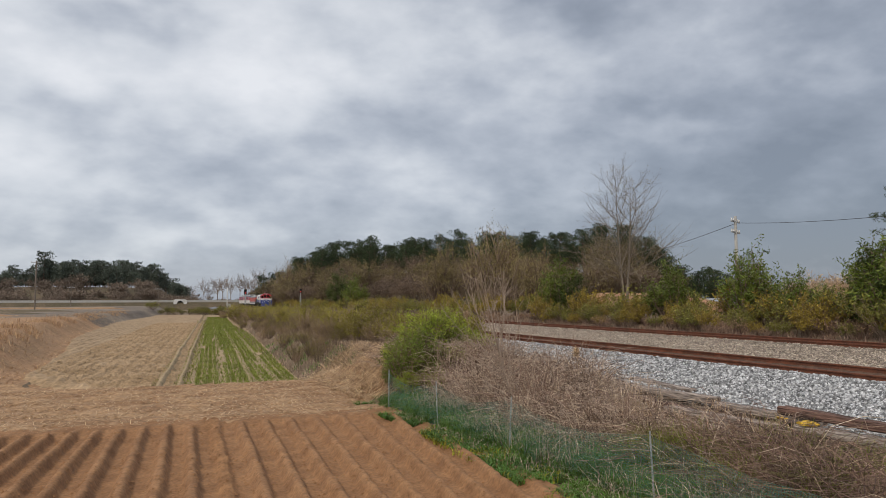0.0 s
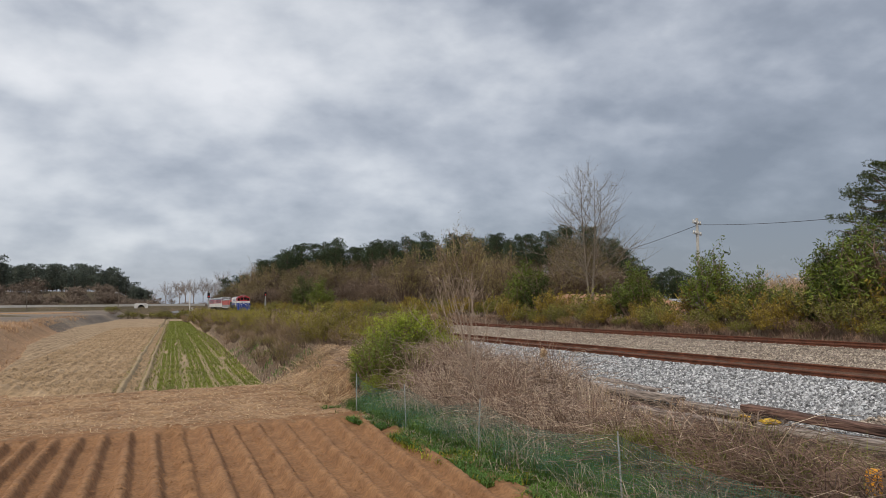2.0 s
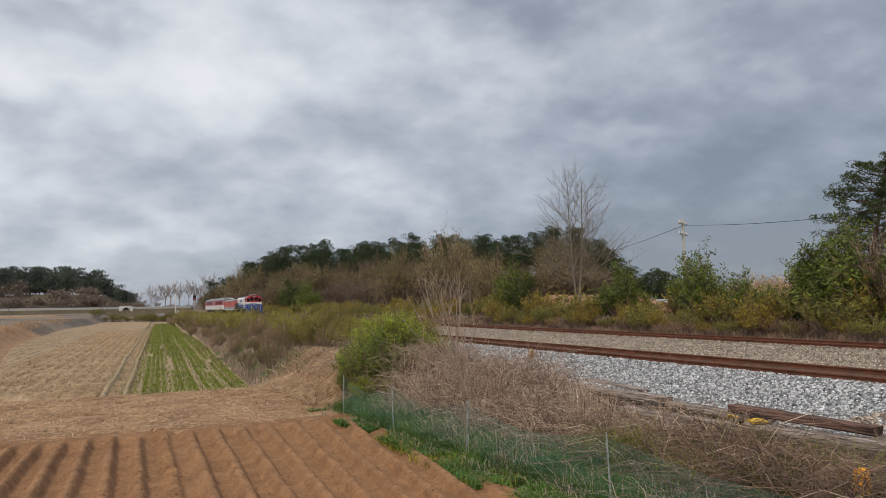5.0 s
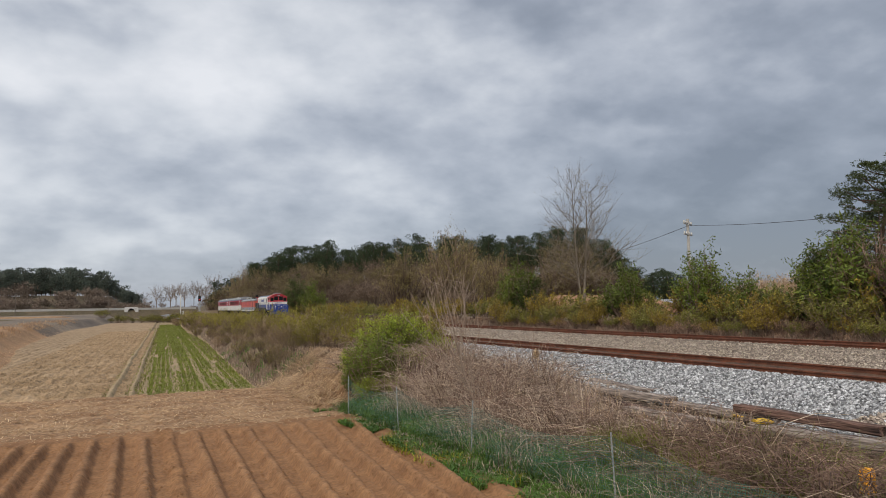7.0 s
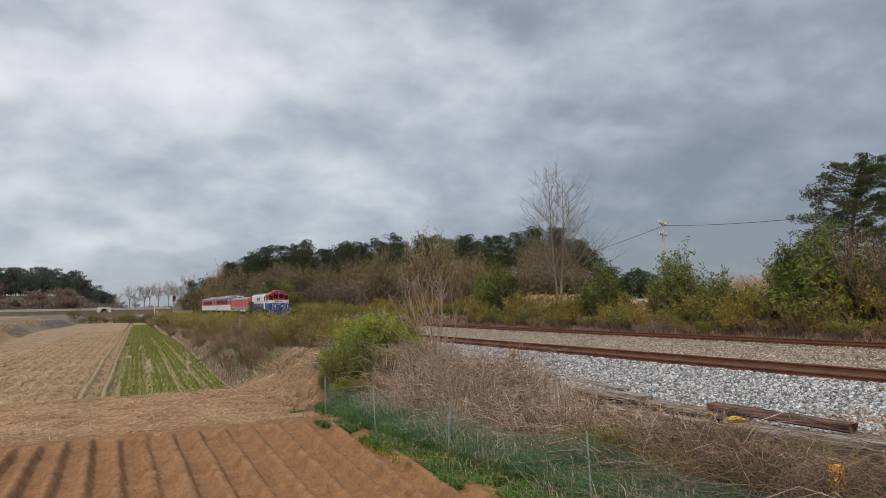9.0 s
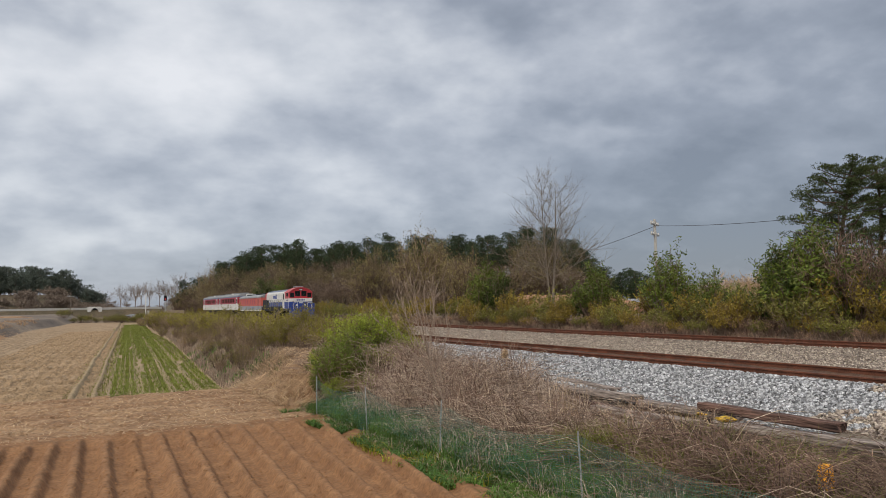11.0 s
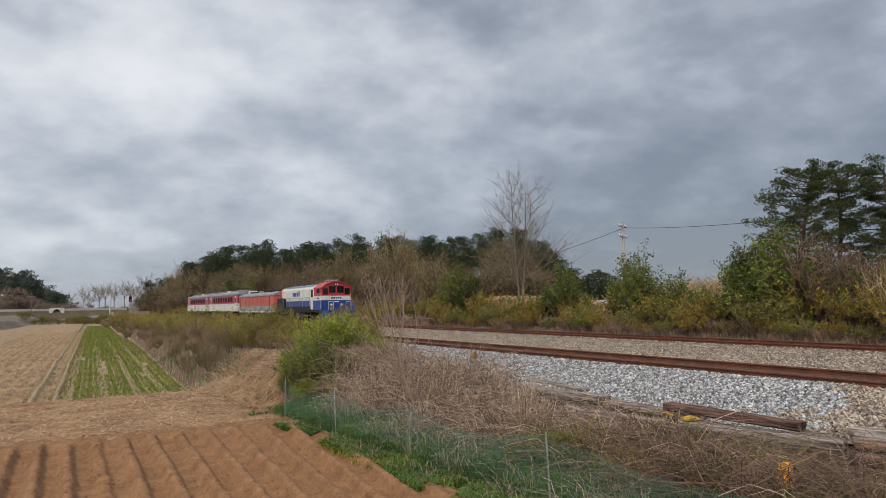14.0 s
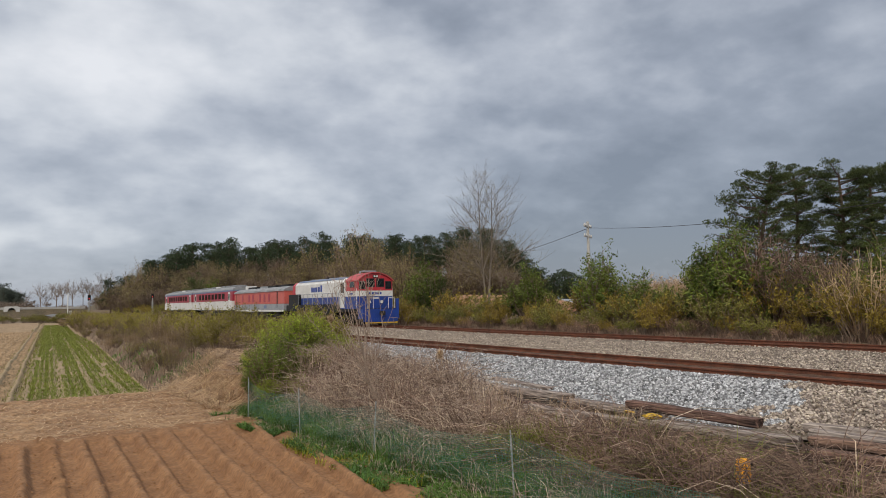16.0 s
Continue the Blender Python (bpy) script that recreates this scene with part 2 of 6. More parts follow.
def land(x, y):
    """Height of the ground; the top of the rails is 0."""
    low = ramp(y, 25.2, 28.5, -1.32, -1.85)
    low = ramp(y, 160, 260, low, -1.2)
    left = ramp(x, left_foot(y) - 3.3, left_foot(y), 1, 0) * ramp(y, 20, 42, 0.25, 1)
    low += left * 1.52 * (1 + 0.08 * fbm(x, y, 0.12, 4.0))
    foot = 5.2 + ramp(y, 28, 180, 0, 4.8)
    steep = ramp(y, 17.5, 21, 0, 1)
    bank = ramp(x, foot - 0.3 * steep, max(10.3 - 3.0 * steep, foot + 2.2), low, -0.62 + 0.27 * steep)
    z = ramp(x, 12.2, 13.0, bank, -0.22) if x > 12.2 else bank
    if x > 13.0:
        z = -0.22
    if x > 25.2:
        z = ramp(x, 25.2, 29, -0.22, 0.25)
    z += hill(x, y)
    if x < -60:
        z += ramp(-x, 60, 110, 0, 1.5)
    far = math.hypot(x, y)
    if far > 60:
        z += 0.25 * ramp(far, 60, 200, 0, 1) * fbm(x, y, 0.02) * (0 if -15 < x < 27 and y < 230 else 1)
    return z


def steps(*spans):
    out = []
    for a, b, n in spans:
        out += [a + (b - a) * i / n for i in range(n)]
    return out + [spans[-1][1]]


ground = grid_object(
    "ground",
    steps((-3000, -300, 12), (-300, -60, 24), (-60, -16, 30), (-16, 30, 92), (30, 110, 40), (110, 400, 30), (400, 3000, 12)),
    steps((-2500, -100, 8), (-100, -4, 12), (-4, 40, 88), (40, 130, 60), (130, 420, 58), (420, 3500, 14)),
    lambda x, y: land(x, y) - (0.45 if 29 < y < 187 and left_foot(y) + 0.6 < x < 4.4 + (y - 30) * 0.043 or 4.5 < y < 17.2 and -12.5 < x < 5.2 else 0.06), M["dry"], M["terrace"], M["paddy"], M["bramble_shade"], M["woodland"],
    # 3 is the ground with the brambles' shade in its colour
    pick=lambda x, y: 4 if hill(x, y) > 0.8 else 3 if 6.2 < x < 10.6 and 2 < y < 24 else 1 if 18 < y < 105 + 12 * fbm(x, y, 0.08) and left_foot(y) - 15 - 0.12 * y + 3 * fbm(x, y, 0.1) < x < left_foot(y) + 0.5 else 2 if y > 40 and x < left_foot(y) else 0)
tagged(ground, "dry grass and earth with banks beside the railway", "ground", kind="structure")


# ---------------------------------------------------------------- fields
PITCH = 0.515


def ploughed(x, y):
    """Rounded beds with steep flanks; the rows fan out a little towards the far end."""
    far = (y - 10.5) / 7
    x0 = x - far * (0.09 + 0.04 * (x - 0.3 * far) ** 2 / (1 + 0.06 * abs(x)))
    wob = 0.030 * fbm(x0 * 0.5, y, 0.8, 7.0) + 0.022 * fbm(x, y, 4.0, 2.0)
    u = (x0 + 2.06 + wob) / PITCH
    u = 2 * abs(u - math.floor(u) - 0.5)
    k = ramp(u, 0.12, 0.64, 1, 0) * (0.94 + 0.06 * fbm(x, y, 0.9, 4.0))
    edge = ramp(y + 0.25 * fbm(x, 0, 1.3), 16.6, 17.5, 1, 0) * ramp(x, 4.9, 5.4, 1, 0.1)
    lane = math.exp(-((x - 0.78) / 0.20) ** 2)
    h = 0.18 * k * (1 - 0.45 * lane) * edge + 0.10 * (1 - edge)
    tread = 0.022 * lane * math.sin((y + 0.6 * abs(x - 0.78)) * 2 * math.pi / 0.17)
    return -1.38 + h + tread + 0.008 * fbm(x, y, 2.6) + 0.012 * fbm(x, y, 11.0) + (0.25 * ramp(x, -8, -16, 0, 1))


field = grid_object("ploughed_field", steps((-13, -6, 120), (-6, 5.5, 330)), steps((4, 8, 24), (8, 18.0, 205)), ploughed, M["soil"])
tagged(field, "freshly ridged red-brown ploughed field in straight furrows", "field", kind="structure")
strip = grid_object("stubble_strip", steps((-18, 7.9, 200)), steps((16.9, 42.0, 200)),
                    lambda x, y: land(x, y) + 0.03 - ramp(x, 5.2, 5.6, 0, 0.4) * ramp(y, 19.2, 20.4, 1, 0) - ramp(y, 29, 31, 0, 0.5) * ramp(x, 4.6, 5.2, 0, 1) + 0.05 * fbm(x, y, 1.7) + 0.035 * fbm(x, y, 5) + 0.03 * math.sin(y * 5 + 2 * fbm(x, y, 0.3)) * ramp(y, 18, 22, 0, 1) - ramp(y, 16.9, 17.6, 0.12, 0) - (ramp(y, 25.4 + 1.5 * max(0.0, -1.2 - x), 26.2 + 1.5 * max(0.0, -1.2 - x), 0, 0.2)), M["stubble"])
tagged(strip, "trampled pale brown stubble headland", "field", kind="structure")


def slant(y):
    return (y - 30) * 0.043


def tan_height(x, y):
    rows = 0.075 * math.sin((x - slant(y)) * 2 * math.pi / 0.62 + 1.6 * fbm(x, y, 0.25)) * (0.55 + 0.5 * fbm(x, y, 0.6)) * ramp(y, 90, 140, 1, 0.3)
    near = ramp(y, 26.8 + 1.6 * max(0.0, -1.2 - x), 28.2 + 1.6 * max(0.0, -1.2 - x), -0.35, 0)
    return land(x, y) + 0.09 + rows + 0.05 * fbm(x, y, 0.9) + 0.07 * fbm(x, y, 2.6) + near - ramp(left_foot(y) - x, -0.2, 0.6, 0, 0.8)


tanf = grid_object("harrowed_field", steps((-14, -0.80, 240)), steps((27, 60, 190), (60, 190, 200)), lambda u, y: tan_height(u + slant(y), y), M["tan"])
for v in tanf.data.vertices:
    v.co.x += slant(v.co.y)
tagged(tanf, "pale harrowed field with shallow furrows", "field", kind="structure")


def rut(u, y):
    """The winding wheel rut between the pale field and the crop."""
    w = 0.16 * fbm(0, y, 0.07, 3.0)
    return 0.20 * math.exp(-((u + 0.62 - w) / 0.12) ** 2) - 0.16 * math.exp(-((u + 0.28 - w) / 0.22) ** 2) + 0.10 * math.exp(-((u - 0.14 - w) / 0.09) ** 2) - 0.08 * math.exp(-((u - 0.34 - w) / 0.10) ** 2) + 0.03 * fbm(u, y, 2.0)


greenf = grid_object("sown_field", steps((-0.95, 4.9, 96)), steps((27, 60, 110), (60, 190, 60)),
                     lambda x, y: land(x + slant(y), y) + 0.06 + 0.03 * math.cos((x - 0.55) * 2 * math.pi / 0.49) + rut(x, y), M["green_earth"])
for v in greenf.data.vertices:
    v.co.x += slant(v.co.y)
tagged(greenf, "strip of young green crop sown in rows", "field", kind="structure")


# ---------------------------------------------------------------- railway
def ballast_height(x, y):
    z = -0.12
    if x < 13.1:
        z = -0.10 - (13.1 - x) * 0.19
    if 15.0 < x < 21.8:
        z = -0.16 - 0.10 * math.sin((x - 15.0) / 6.8 * math.pi)
    if x > 24:
        z = -0.12 - (x - 24) * 0.2
    if 13.5 < x < 14.8 or 22.3 < x < 23.6:
        z = -0.165
    return z + 0.02 * fbm(x, y, 2.0) + 0.015 * fbm(x, y, 9.0)


bed = grid_object("ballast_bed", steps((10.4, 26.0, 94)), steps((-40, 0, 20), (0, 45, 220), (45, 420, 120)), ballast_height, M["ballast_old"], M["ballast_new"], M["ballast_rust"],
                  pick=lambda x, y: 2 if 13.3 < x < 15.05 or 22.1 < x < 23.9 else 1 if x < 13.3 + 0.1 * fbm(x, y, 0.5) and y > 7.5 + fbm(x, y, 0.8) else 0)
tagged(bed, "stone ballast bed, grey beside the near rails and brown between", "ballast", kind="structure")

RAIL = [(-0.036, 0), (0.036, 0), (0.036, -0.03), (0.009, -0.045), (0.009, -0.125), (0.07, -0.142), (0.07, -0.155), (-0.07, -0.155), (-0.07, -0.142), (-0.009, -0.125), (-0.009, -0.045), (-0.036, -0.03)]


def rail(x):
    ys = steps((-60, 0, 6), (0, 60, 60), (60, 450, 40))
    n = len(RAIL)
    verts = [(x + px + 0.006 * math.sin(y * 0.7), y, pz) for y in ys for px, pz in RAIL]
    faces = [(j * n + i, j * n + (i + 1) % n, (j + 1) * n + (i + 1) % n, (j + 1) * n + i) for j in range(len(ys) - 1) for i in range(n)]
    return mesh_object("rail", verts, faces, M["rust"])


for cx in (14.15, 22.95):
    tr = tagged(new("railway_track"), "rusty steel rails laid in ballast", "railway track", "railway tracks")
    for dx in (-0.7525, 0.7525):
        rail(cx + dx).parent = tr



# ---------------------------------------------------------------- mesh builders
class Geo:
    """Collects small pieces of mesh."""

    def __init__(self):
        self.v, self.f = [], []

    def tube(self, pts, r0, r1, sides=4):
        n0, k = len(self.v), len(pts)
        for i, p in enumerate(pts):
            d = (pts[min(i + 1, k - 1)] - pts[max(i - 1, 0)]).normalized()
            a = d.orthogonal().normalized()
            b = d.cross(a)
            r = r0 + (r1 - r0) * i / (k - 1)
            for j in range(sides):
                w = 2 * math.pi * j / sides
                self.v.append(p + a * (r * math.cos(w)) + b * (r * math.sin(w)))
        for i in range(k - 1):
            for j in range(sides):
                self.f.append((n0 + i * sides + j, n0 + i * sides + (j + 1) % sides, n0 + (i + 1) * sides + (j + 1) % sides, n0 + (i + 1) * sides + j))

    def leaf(self, p, d, size, width=0.5):
        """A small pointed leaf at p along d."""
        d = d.normalized()
        s = d.orthogonal().normalized()
        s.rotate(Matrix.Rotation(random.uniform(0, 6.28), 3, d))
        n0 = len(self.v)
        self.v += [p - s * size * width * 0.42, p + s * size * width * 0.42, p + d * size]
        self.f.append((n0, n0 + 1, n0 + 2))

    def twig(self, p, q, w):
        """A thin twig that tapers from p to q."""
        s = (q - p).orthogonal().normalized()
        s.rotate(Matrix.Rotation(random.uniform(0, 6.28), 3, (q - p).normalized()))
        m = p.lerp(q, 0.5) + s * (q - p).length * 0.06
        n0 = len(self.v)
        self.v += [p - s * w, p + s * w, m + s * w * 0.7, m - s * w * 0.7, q]
        self.f += [(n0, n0 + 1, n0 + 2, n0 + 3), (n0 + 3, n0 + 2, n0 + 4)]

    def blade(self, p, h, lean, az, w):
        """A bent grass blade that tapers to its tip."""
        s = Vector((-math.sin(az), math.cos(az), 0)) * w
        o = Vector((math.cos(az), math.sin(az), 0))
        m = p + Vector((0, 0, h * 0.6)) + o * lean * h * 0.35
        t = p + Vector((0, 0, h * (1 - 0.35 * min(1.0, lean)))) + o * lean * h
        n0 = len(self.v)
        self.v += [p - s, p + s, m + s * 0.7, m - s * 0.7, t]
        self.f += [(n0, n0 + 1, n0 + 2, n0 + 3), (n0 + 3, n0 + 2, n0 + 4)]

    def put(self, name, mat, parent=None, smooth=False, label=""):
        ob = mesh_object(name, self.v, self.f, mat, smooth=smooth)
        if parent:
            ob.parent = parent
        return tagged(ob, label)


def rnd(a, b):
    return random.uniform(a, b)


def unit(up=0.0):
    while True:
        v = Vector((rnd(-1, 1), rnd(-1, 1), rnd(-1, 1)))
        if 0.05 < v.length < 1:
            v.normalize()
            v.z += up
            return v.normalized()


M.update(
    bark=material("grey_bark", (0.21, 0.175, 0.145), (0.14, 0.115, 0.095), 6, 0.9, 0.6, 30, fine=0.3),
    pine_bark=material("pine_bark", (0.12, 0.08, 0.058), (0.08, 0.055, 0.042), 5, 0.9, 0.7, 22, fine=0.3),
    tree_bark=material("grey_brown_bark", (0.235, 0.195, 0.155), (0.165, 0.135, 0.105), 3, 0.9, 0.2, 30, fine=0.2),
    twig=material("pale_dry_twigs", (0.52, 0.405, 0.315), (0.36, 0.27, 0.205), 3, 0.9, 0, 30, island=0.45),
    cane=material("dead_bramble_canes", (0.29, 0.188, 0.142), (0.13, 0.086, 0.066), 1.2, 0.9, 0, 30, island=0.5),
    sapling=material("grey_sapling_bark", (0.38, 0.295, 0.23), (0.27, 0.205, 0.16), 3, 0.9, 0, 30, fine=0.2),
    # needle_far and twig_far: distance haze mixed into the colours, paler and greyer
    needle_far=material("haze_tinted_pine_needles", (0.12, 0.14, 0.11), (0.085, 0.105, 0.085), 0.3, 0.8, 0, 30, island=0.3, random=0.25),
    twig_far=material("haze_tinted_bare_twigs", (0.23, 0.175, 0.135), (0.17, 0.135, 0.11), 0.2, 0.9, 0, 30, island=0.3, random=0.25),
    far_lime=material("olive_green_leaves", (0.20, 0.185, 0.035), (0.13, 0.13, 0.03), 0.8, 0.7, 0, 30, island=0.35, random=0.2),
    hedge_twig=material("hedge_twigs", (0.34, 0.25, 0.185), (0.22, 0.16, 0.115), 0.6, 0.9, 0, 30, island=0.4, random=0.25),
    straw=material("dry_straw", (0.58, 0.43, 0.28), (0.42, 0.29, 0.175), 1.5, 0.9, 0, 30, island=0.4),
    rust_grass=material("reddish_dry_grass", (0.52, 0.34, 0.205), (0.40, 0.255, 0.15), 0.4, 0.9, 0, 30, island=0.4),
    brown_twig=material("brown_bare_twigs", (0.20, 0.145, 0.105), (0.14, 0.10, 0.075), 0.3, 0.9, 0, 30, island=0.4, random=0.25),
    hill_bud=material("dull_olive_buds", (0.20, 0.165, 0.075), (0.15, 0.115, 0.06), 0.4, 0.85, 0, 30, island=0.35, random=0.3),
    hedge_leaf=material("olive_hedge_leaves", (0.33, 0.29, 0.05), (0.22, 0.185, 0.045), 0.5, 0.8, 0, 30, island=0.4, random=0.3),
    bush_leaf=material("fresh_bush_leaves", (0.34, 0.39, 0.045), (0.23, 0.29, 0.035), 0.8, 0.7, 0, 30, island=0.35, random=0.15),
    verge_leaf=material("verge_weed_leaves", (0.135, 0.235, 0.045), (0.075, 0.15, 0.035), 1.2, 0.6, 0, 30, island=0.4),
    pale_straw=material("bleached_straw", (0.62, 0.45, 0.295), (0.46, 0.315, 0.195), 1.5, 0.9, 0, 30, island=0.35),
    bud_leaf=material("yellow_brown_buds", (0.33, 0.275, 0.11), (0.24, 0.19, 0.08), 0.5, 0.8, 0, 30, island=0.35, random=0.1),
    olive_leaf=material("olive_buds", (0.27, 0.195, 0.06), (0.20, 0.14, 0.05), 0.5, 0.8, 0, 30, island=0.35, random=0.25),
    lime_leaf=material("yellow_green_leaves", (0.42, 0.38, 0.05), (0.28, 0.28, 0.04), 0.8, 0.7, 0, 30, island=0.35, random=0.15),
    green_leaf=material("dark_green_leaves", (0.085, 0.115, 0.025), (0.05, 0.075, 0.018), 1.0, 0.6, 0, 30, island=0.4, random=0.15),
    mid_leaf=material("spring_green_leaves", (0.175, 0.21, 0.035), (0.10, 0.14, 0.025), 1.0, 0.6, 0, 30, island=0.4, random=0.15),
    needle=material("pine_needles", (0.055, 0.078, 0.032), (0.035, 0.052, 0.024), 0.6, 0.7, 0, 30, island=0.4, random=0.2),
    needle_near=material("near_pine_needles", (0.088, 0.108, 0.036), (0.056, 0.074, 0.027), 0.8, 0.65, 0, 30, island=0.4),
    grass=material("verge_grass", (0.15, 0.25, 0.05), (0.085, 0.155, 0.038), 0.8, 0.7, 0, 30, island=0.35),
    crop=material("young_crop", (0.25, 0.28, 0.055), (0.18, 0.21, 0.045), 0.5, 0.7, 0, 30, island=0.3),
    weed=material("olive_weeds", (0.24, 0.25, 0.05), (0.16, 0.15, 0.045), 0.7, 0.8, 0, 30, island=0.4),
    yellow_grass=material("yellowing_weeds", (0.35, 0.26, 0.045), (0.23, 0.165, 0.04), 0.5, 0.8, 0, 30, island=0.35),
    stone_grey=material("grey_ballast_stones", (0.50, 0.505, 0.51), (0.34, 0.345, 0.355), 8, 0.85, 0, 40, island=0.65, fine=0.2),
    stone_brown=material("weathered_ballast_stones", (0.455, 0.385, 0.32), (0.325, 0.265, 0.22), 1.5, 0.9, 0, 40, island=0.55, fine=0.2),
    timber=material("weathered_sleeper_timber", (0.38, 0.32, 0.275), (0.11, 0.08, 0.066), 7, 0.9, 1.0, 34, stretch=0.10, fine=0.5, random=0.18, low=0.42, high=0.6),
    timber_brown=material("tarred_sleeper_timber", (0.225, 0.135, 0.10), (0.05, 0.032, 0.026), 7, 0.9, 1.0, 34, stretch=0.10, fine=0.5, random=0.3, low=0.42, high=0.6),
    post=material("galvanised_post", (0.42, 0.43, 0.42), (0.30, 0.30, 0.29), 4, 0.6, 0.1, 30, metal=0.3),
    net=material("green_plastic_net", (0.075, 0.235, 0.195), (0.06, 0.185, 0.15), 2, 0.6, 0, 30),
    concrete=material("pale_concrete", (0.50, 0.49, 0.46), (0.40, 0.39, 0.37), 2, 0.9, 0.2, 20, fine=0.12),
    wire=material("cable", (0.06, 0.06, 0.065), None, 2, 0.7, 0, 20),
    glass=material("dark_window_glass", (0.012, 0.013, 0.015), None, 2, 0.12, 0, 20, fine=0.0, spec=0.5),
    roof=material("sooty_grey_roof", (0.30, 0.31, 0.32), (0.20, 0.20, 0.20), 1.5, 0.6, 0.1, 20, fine=0.2),
    black=material("black_paint", (0.02, 0.02, 0.022), None, 2, 0.6, 0, 20),
    steel_blue=material("faded_blue_roof_paint", (0.13, 0.18, 0.30), (0.17, 0.20, 0.27), 1.2, 0.5, 0.05, 12, fine=0.1),
    yellow=material("yellow_plastic", (0.62, 0.40, 0.04), (0.5, 0.3, 0.03), 5, 0.6, 0.2, 30),
    orange=material("orange_plastic", (0.78, 0.36, 0.03), (0.66, 0.29, 0.03), 8, 0.6, 0.3, 40),
    clay=material("bare_orange_earth", (0.38, 0.19, 0.10), (0.30, 0.17, 0.095), 0.3, 0.95, 0.6, 3, fine=0.3),
)


def let_light_through(m, amount=0.35):
    """Thin leaves pass part of the light on."""
    nt = m.node_tree
    b = nt.nodes["Principled BSDF"]
    t, mix = nt.nodes.new("ShaderNodeBsdfTranslucent"), nt.nodes.new("ShaderNodeMixShader")
    nt.links.new(b.inputs["Base Color"].links[0].from_socket, t.inputs["Color"])
    mix.inputs[0].default_value = amount
    nt.links.new(b.outputs[0], mix.inputs[1])
    nt.links.new(t.outputs[0], mix.inputs[2])
    nt.links.new(mix.outputs[0], nt.nodes["Material Output"].inputs["Surface"])


for key in ("bud_leaf", "hill_bud", "hedge_leaf", "bush_leaf", "verge_leaf", "weed", "olive_leaf", "lime_leaf", "green_leaf", "mid_leaf", "needle_near", "grass", "crop", "yellow_grass", "straw", "rust_grass"):
    let_light_through(M[key], 0.4 if key == "lime_leaf" else 0.25)


def glow(name, colour, strength):
    m = bpy.data.materials.new(name)
    m.use_nodes = True
    b = m.node_tree.nodes["Principled BSDF"]
    b.inputs["Base Color"].default_value = (*colour, 1)
    b.inputs["Emission Color"].default_value = (*colour, 1)
    b.inputs["Emission Strength"].default_value = strength
    return m


M["red_lamp"] = glow("red_signal_lamp", (1.0, 0.03, 0.03), 0.45)


# ---------------------------------------------------------------- plants
def branch(g, p, d, length, r, depth, tips, sides=5, kids=(3, 5), spread=0.75, up=0.25, taper=0.55, rough=0.12):
    pts, n = [p.copy()], 5
    for i in range(n):
        d = (d + unit() * rough + Vector((0, 0, up * 0.12))).normalized()
        pts.append(pts[-1] + d * (length / n))
    g.tube(pts, r, r * (taper if depth else 0.25), sides)
    if depth == 0:
        tips.append((pts[-1], d))
        return
    for _ in range(random.randint(*kids)):
        k = rnd(0.35, 1.0)
        i = min(int(k * n), n - 1)
        q = pts[i].lerp(pts[i + 1], k * n - i)
        e = (d * (1 - spread) + unit(up) * spread).normalized()
        branch(g, q, e, length * rnd(0.5, 0.75), r * taper * rnd(0.6, 0.85), depth - 1, tips, max(3, sides - 1), kids, spread, up, taper, rough)
    branch(g, pts[-1], d, length * rnd(0.6, 0.8), r * taper * 0.9, depth - 1, tips, max(3, sides - 1), kids, spread, up, taper, rough)


def shrub(name, seed, height, width, stems, leaves, leaf_size, leaf_mat, twig_mat, label, category="shrub", group="", low=0.0, pointed=False, leaf_width=0.5):
    """Many stems fanning from one foot, with twigs and small leaves; low: how far down the leaves reach."""
    random.seed(seed)
    root = tagged(new(name), label, category, group)
    g, spots = Geo(), []
    for i in range(stems):
        az, out = rnd(0, 6.283), math.sqrt(rnd(0, 1))
        h = height * (rnd(0.55, 1.0) * (1 - 0.5 * out * out) if pointed else rnd(0.6, 1.0) * (1 - 0.35 * out))
        foot = Vector((math.cos(az), math.sin(az), 0)) * (out * width * 0.18)
        tip = Vector((math.cos(az) * out * width * 0.5, math.sin(az) * out * width * 0.5, h))
        mid = foot.lerp(tip, 0.5) + unit() * 0.08 * height + Vector((0, 0, 0.06 * height))
        pts = [foot, foot.lerp(mid, 0.55) + unit() * 0.02 * height, mid, mid.lerp(tip, 0.5) + unit() * 0.05 * height, tip]
        g.tube(pts[::2], 0.008 * height, 0.0018 * height, 3)
        for _ in range(8):
            k = rnd(0.25, 0.98)
            q = pts[1].lerp(pts[2], k * 2) if k < 0.5 else pts[2].lerp(pts[4], k * 2 - 1)
            e = (tip - foot).normalized() * 0.6 + unit(0.3)
            end = q + e.normalized() * rnd(0.08, 0.22) * height
            g.twig(q, end, 0.0034 * height)
            spots.append((q, end))
    g.put("branchwork", twig_mat, root)
    if leaves:
        g = Geo()
        for _ in range(leaves):
            q, e = random.choice(spots)
            if e.z < low * height and random.random() < 0.8:
                continue
            p = q.lerp(e, rnd(0.1, 1.05)) + unit() * 0.03 * height
            g.leaf(p, unit(0.3), leaf_size * rnd(0.6, 1.3), leaf_width)
        g.put("foliage", leaf_mat, root)
    return root


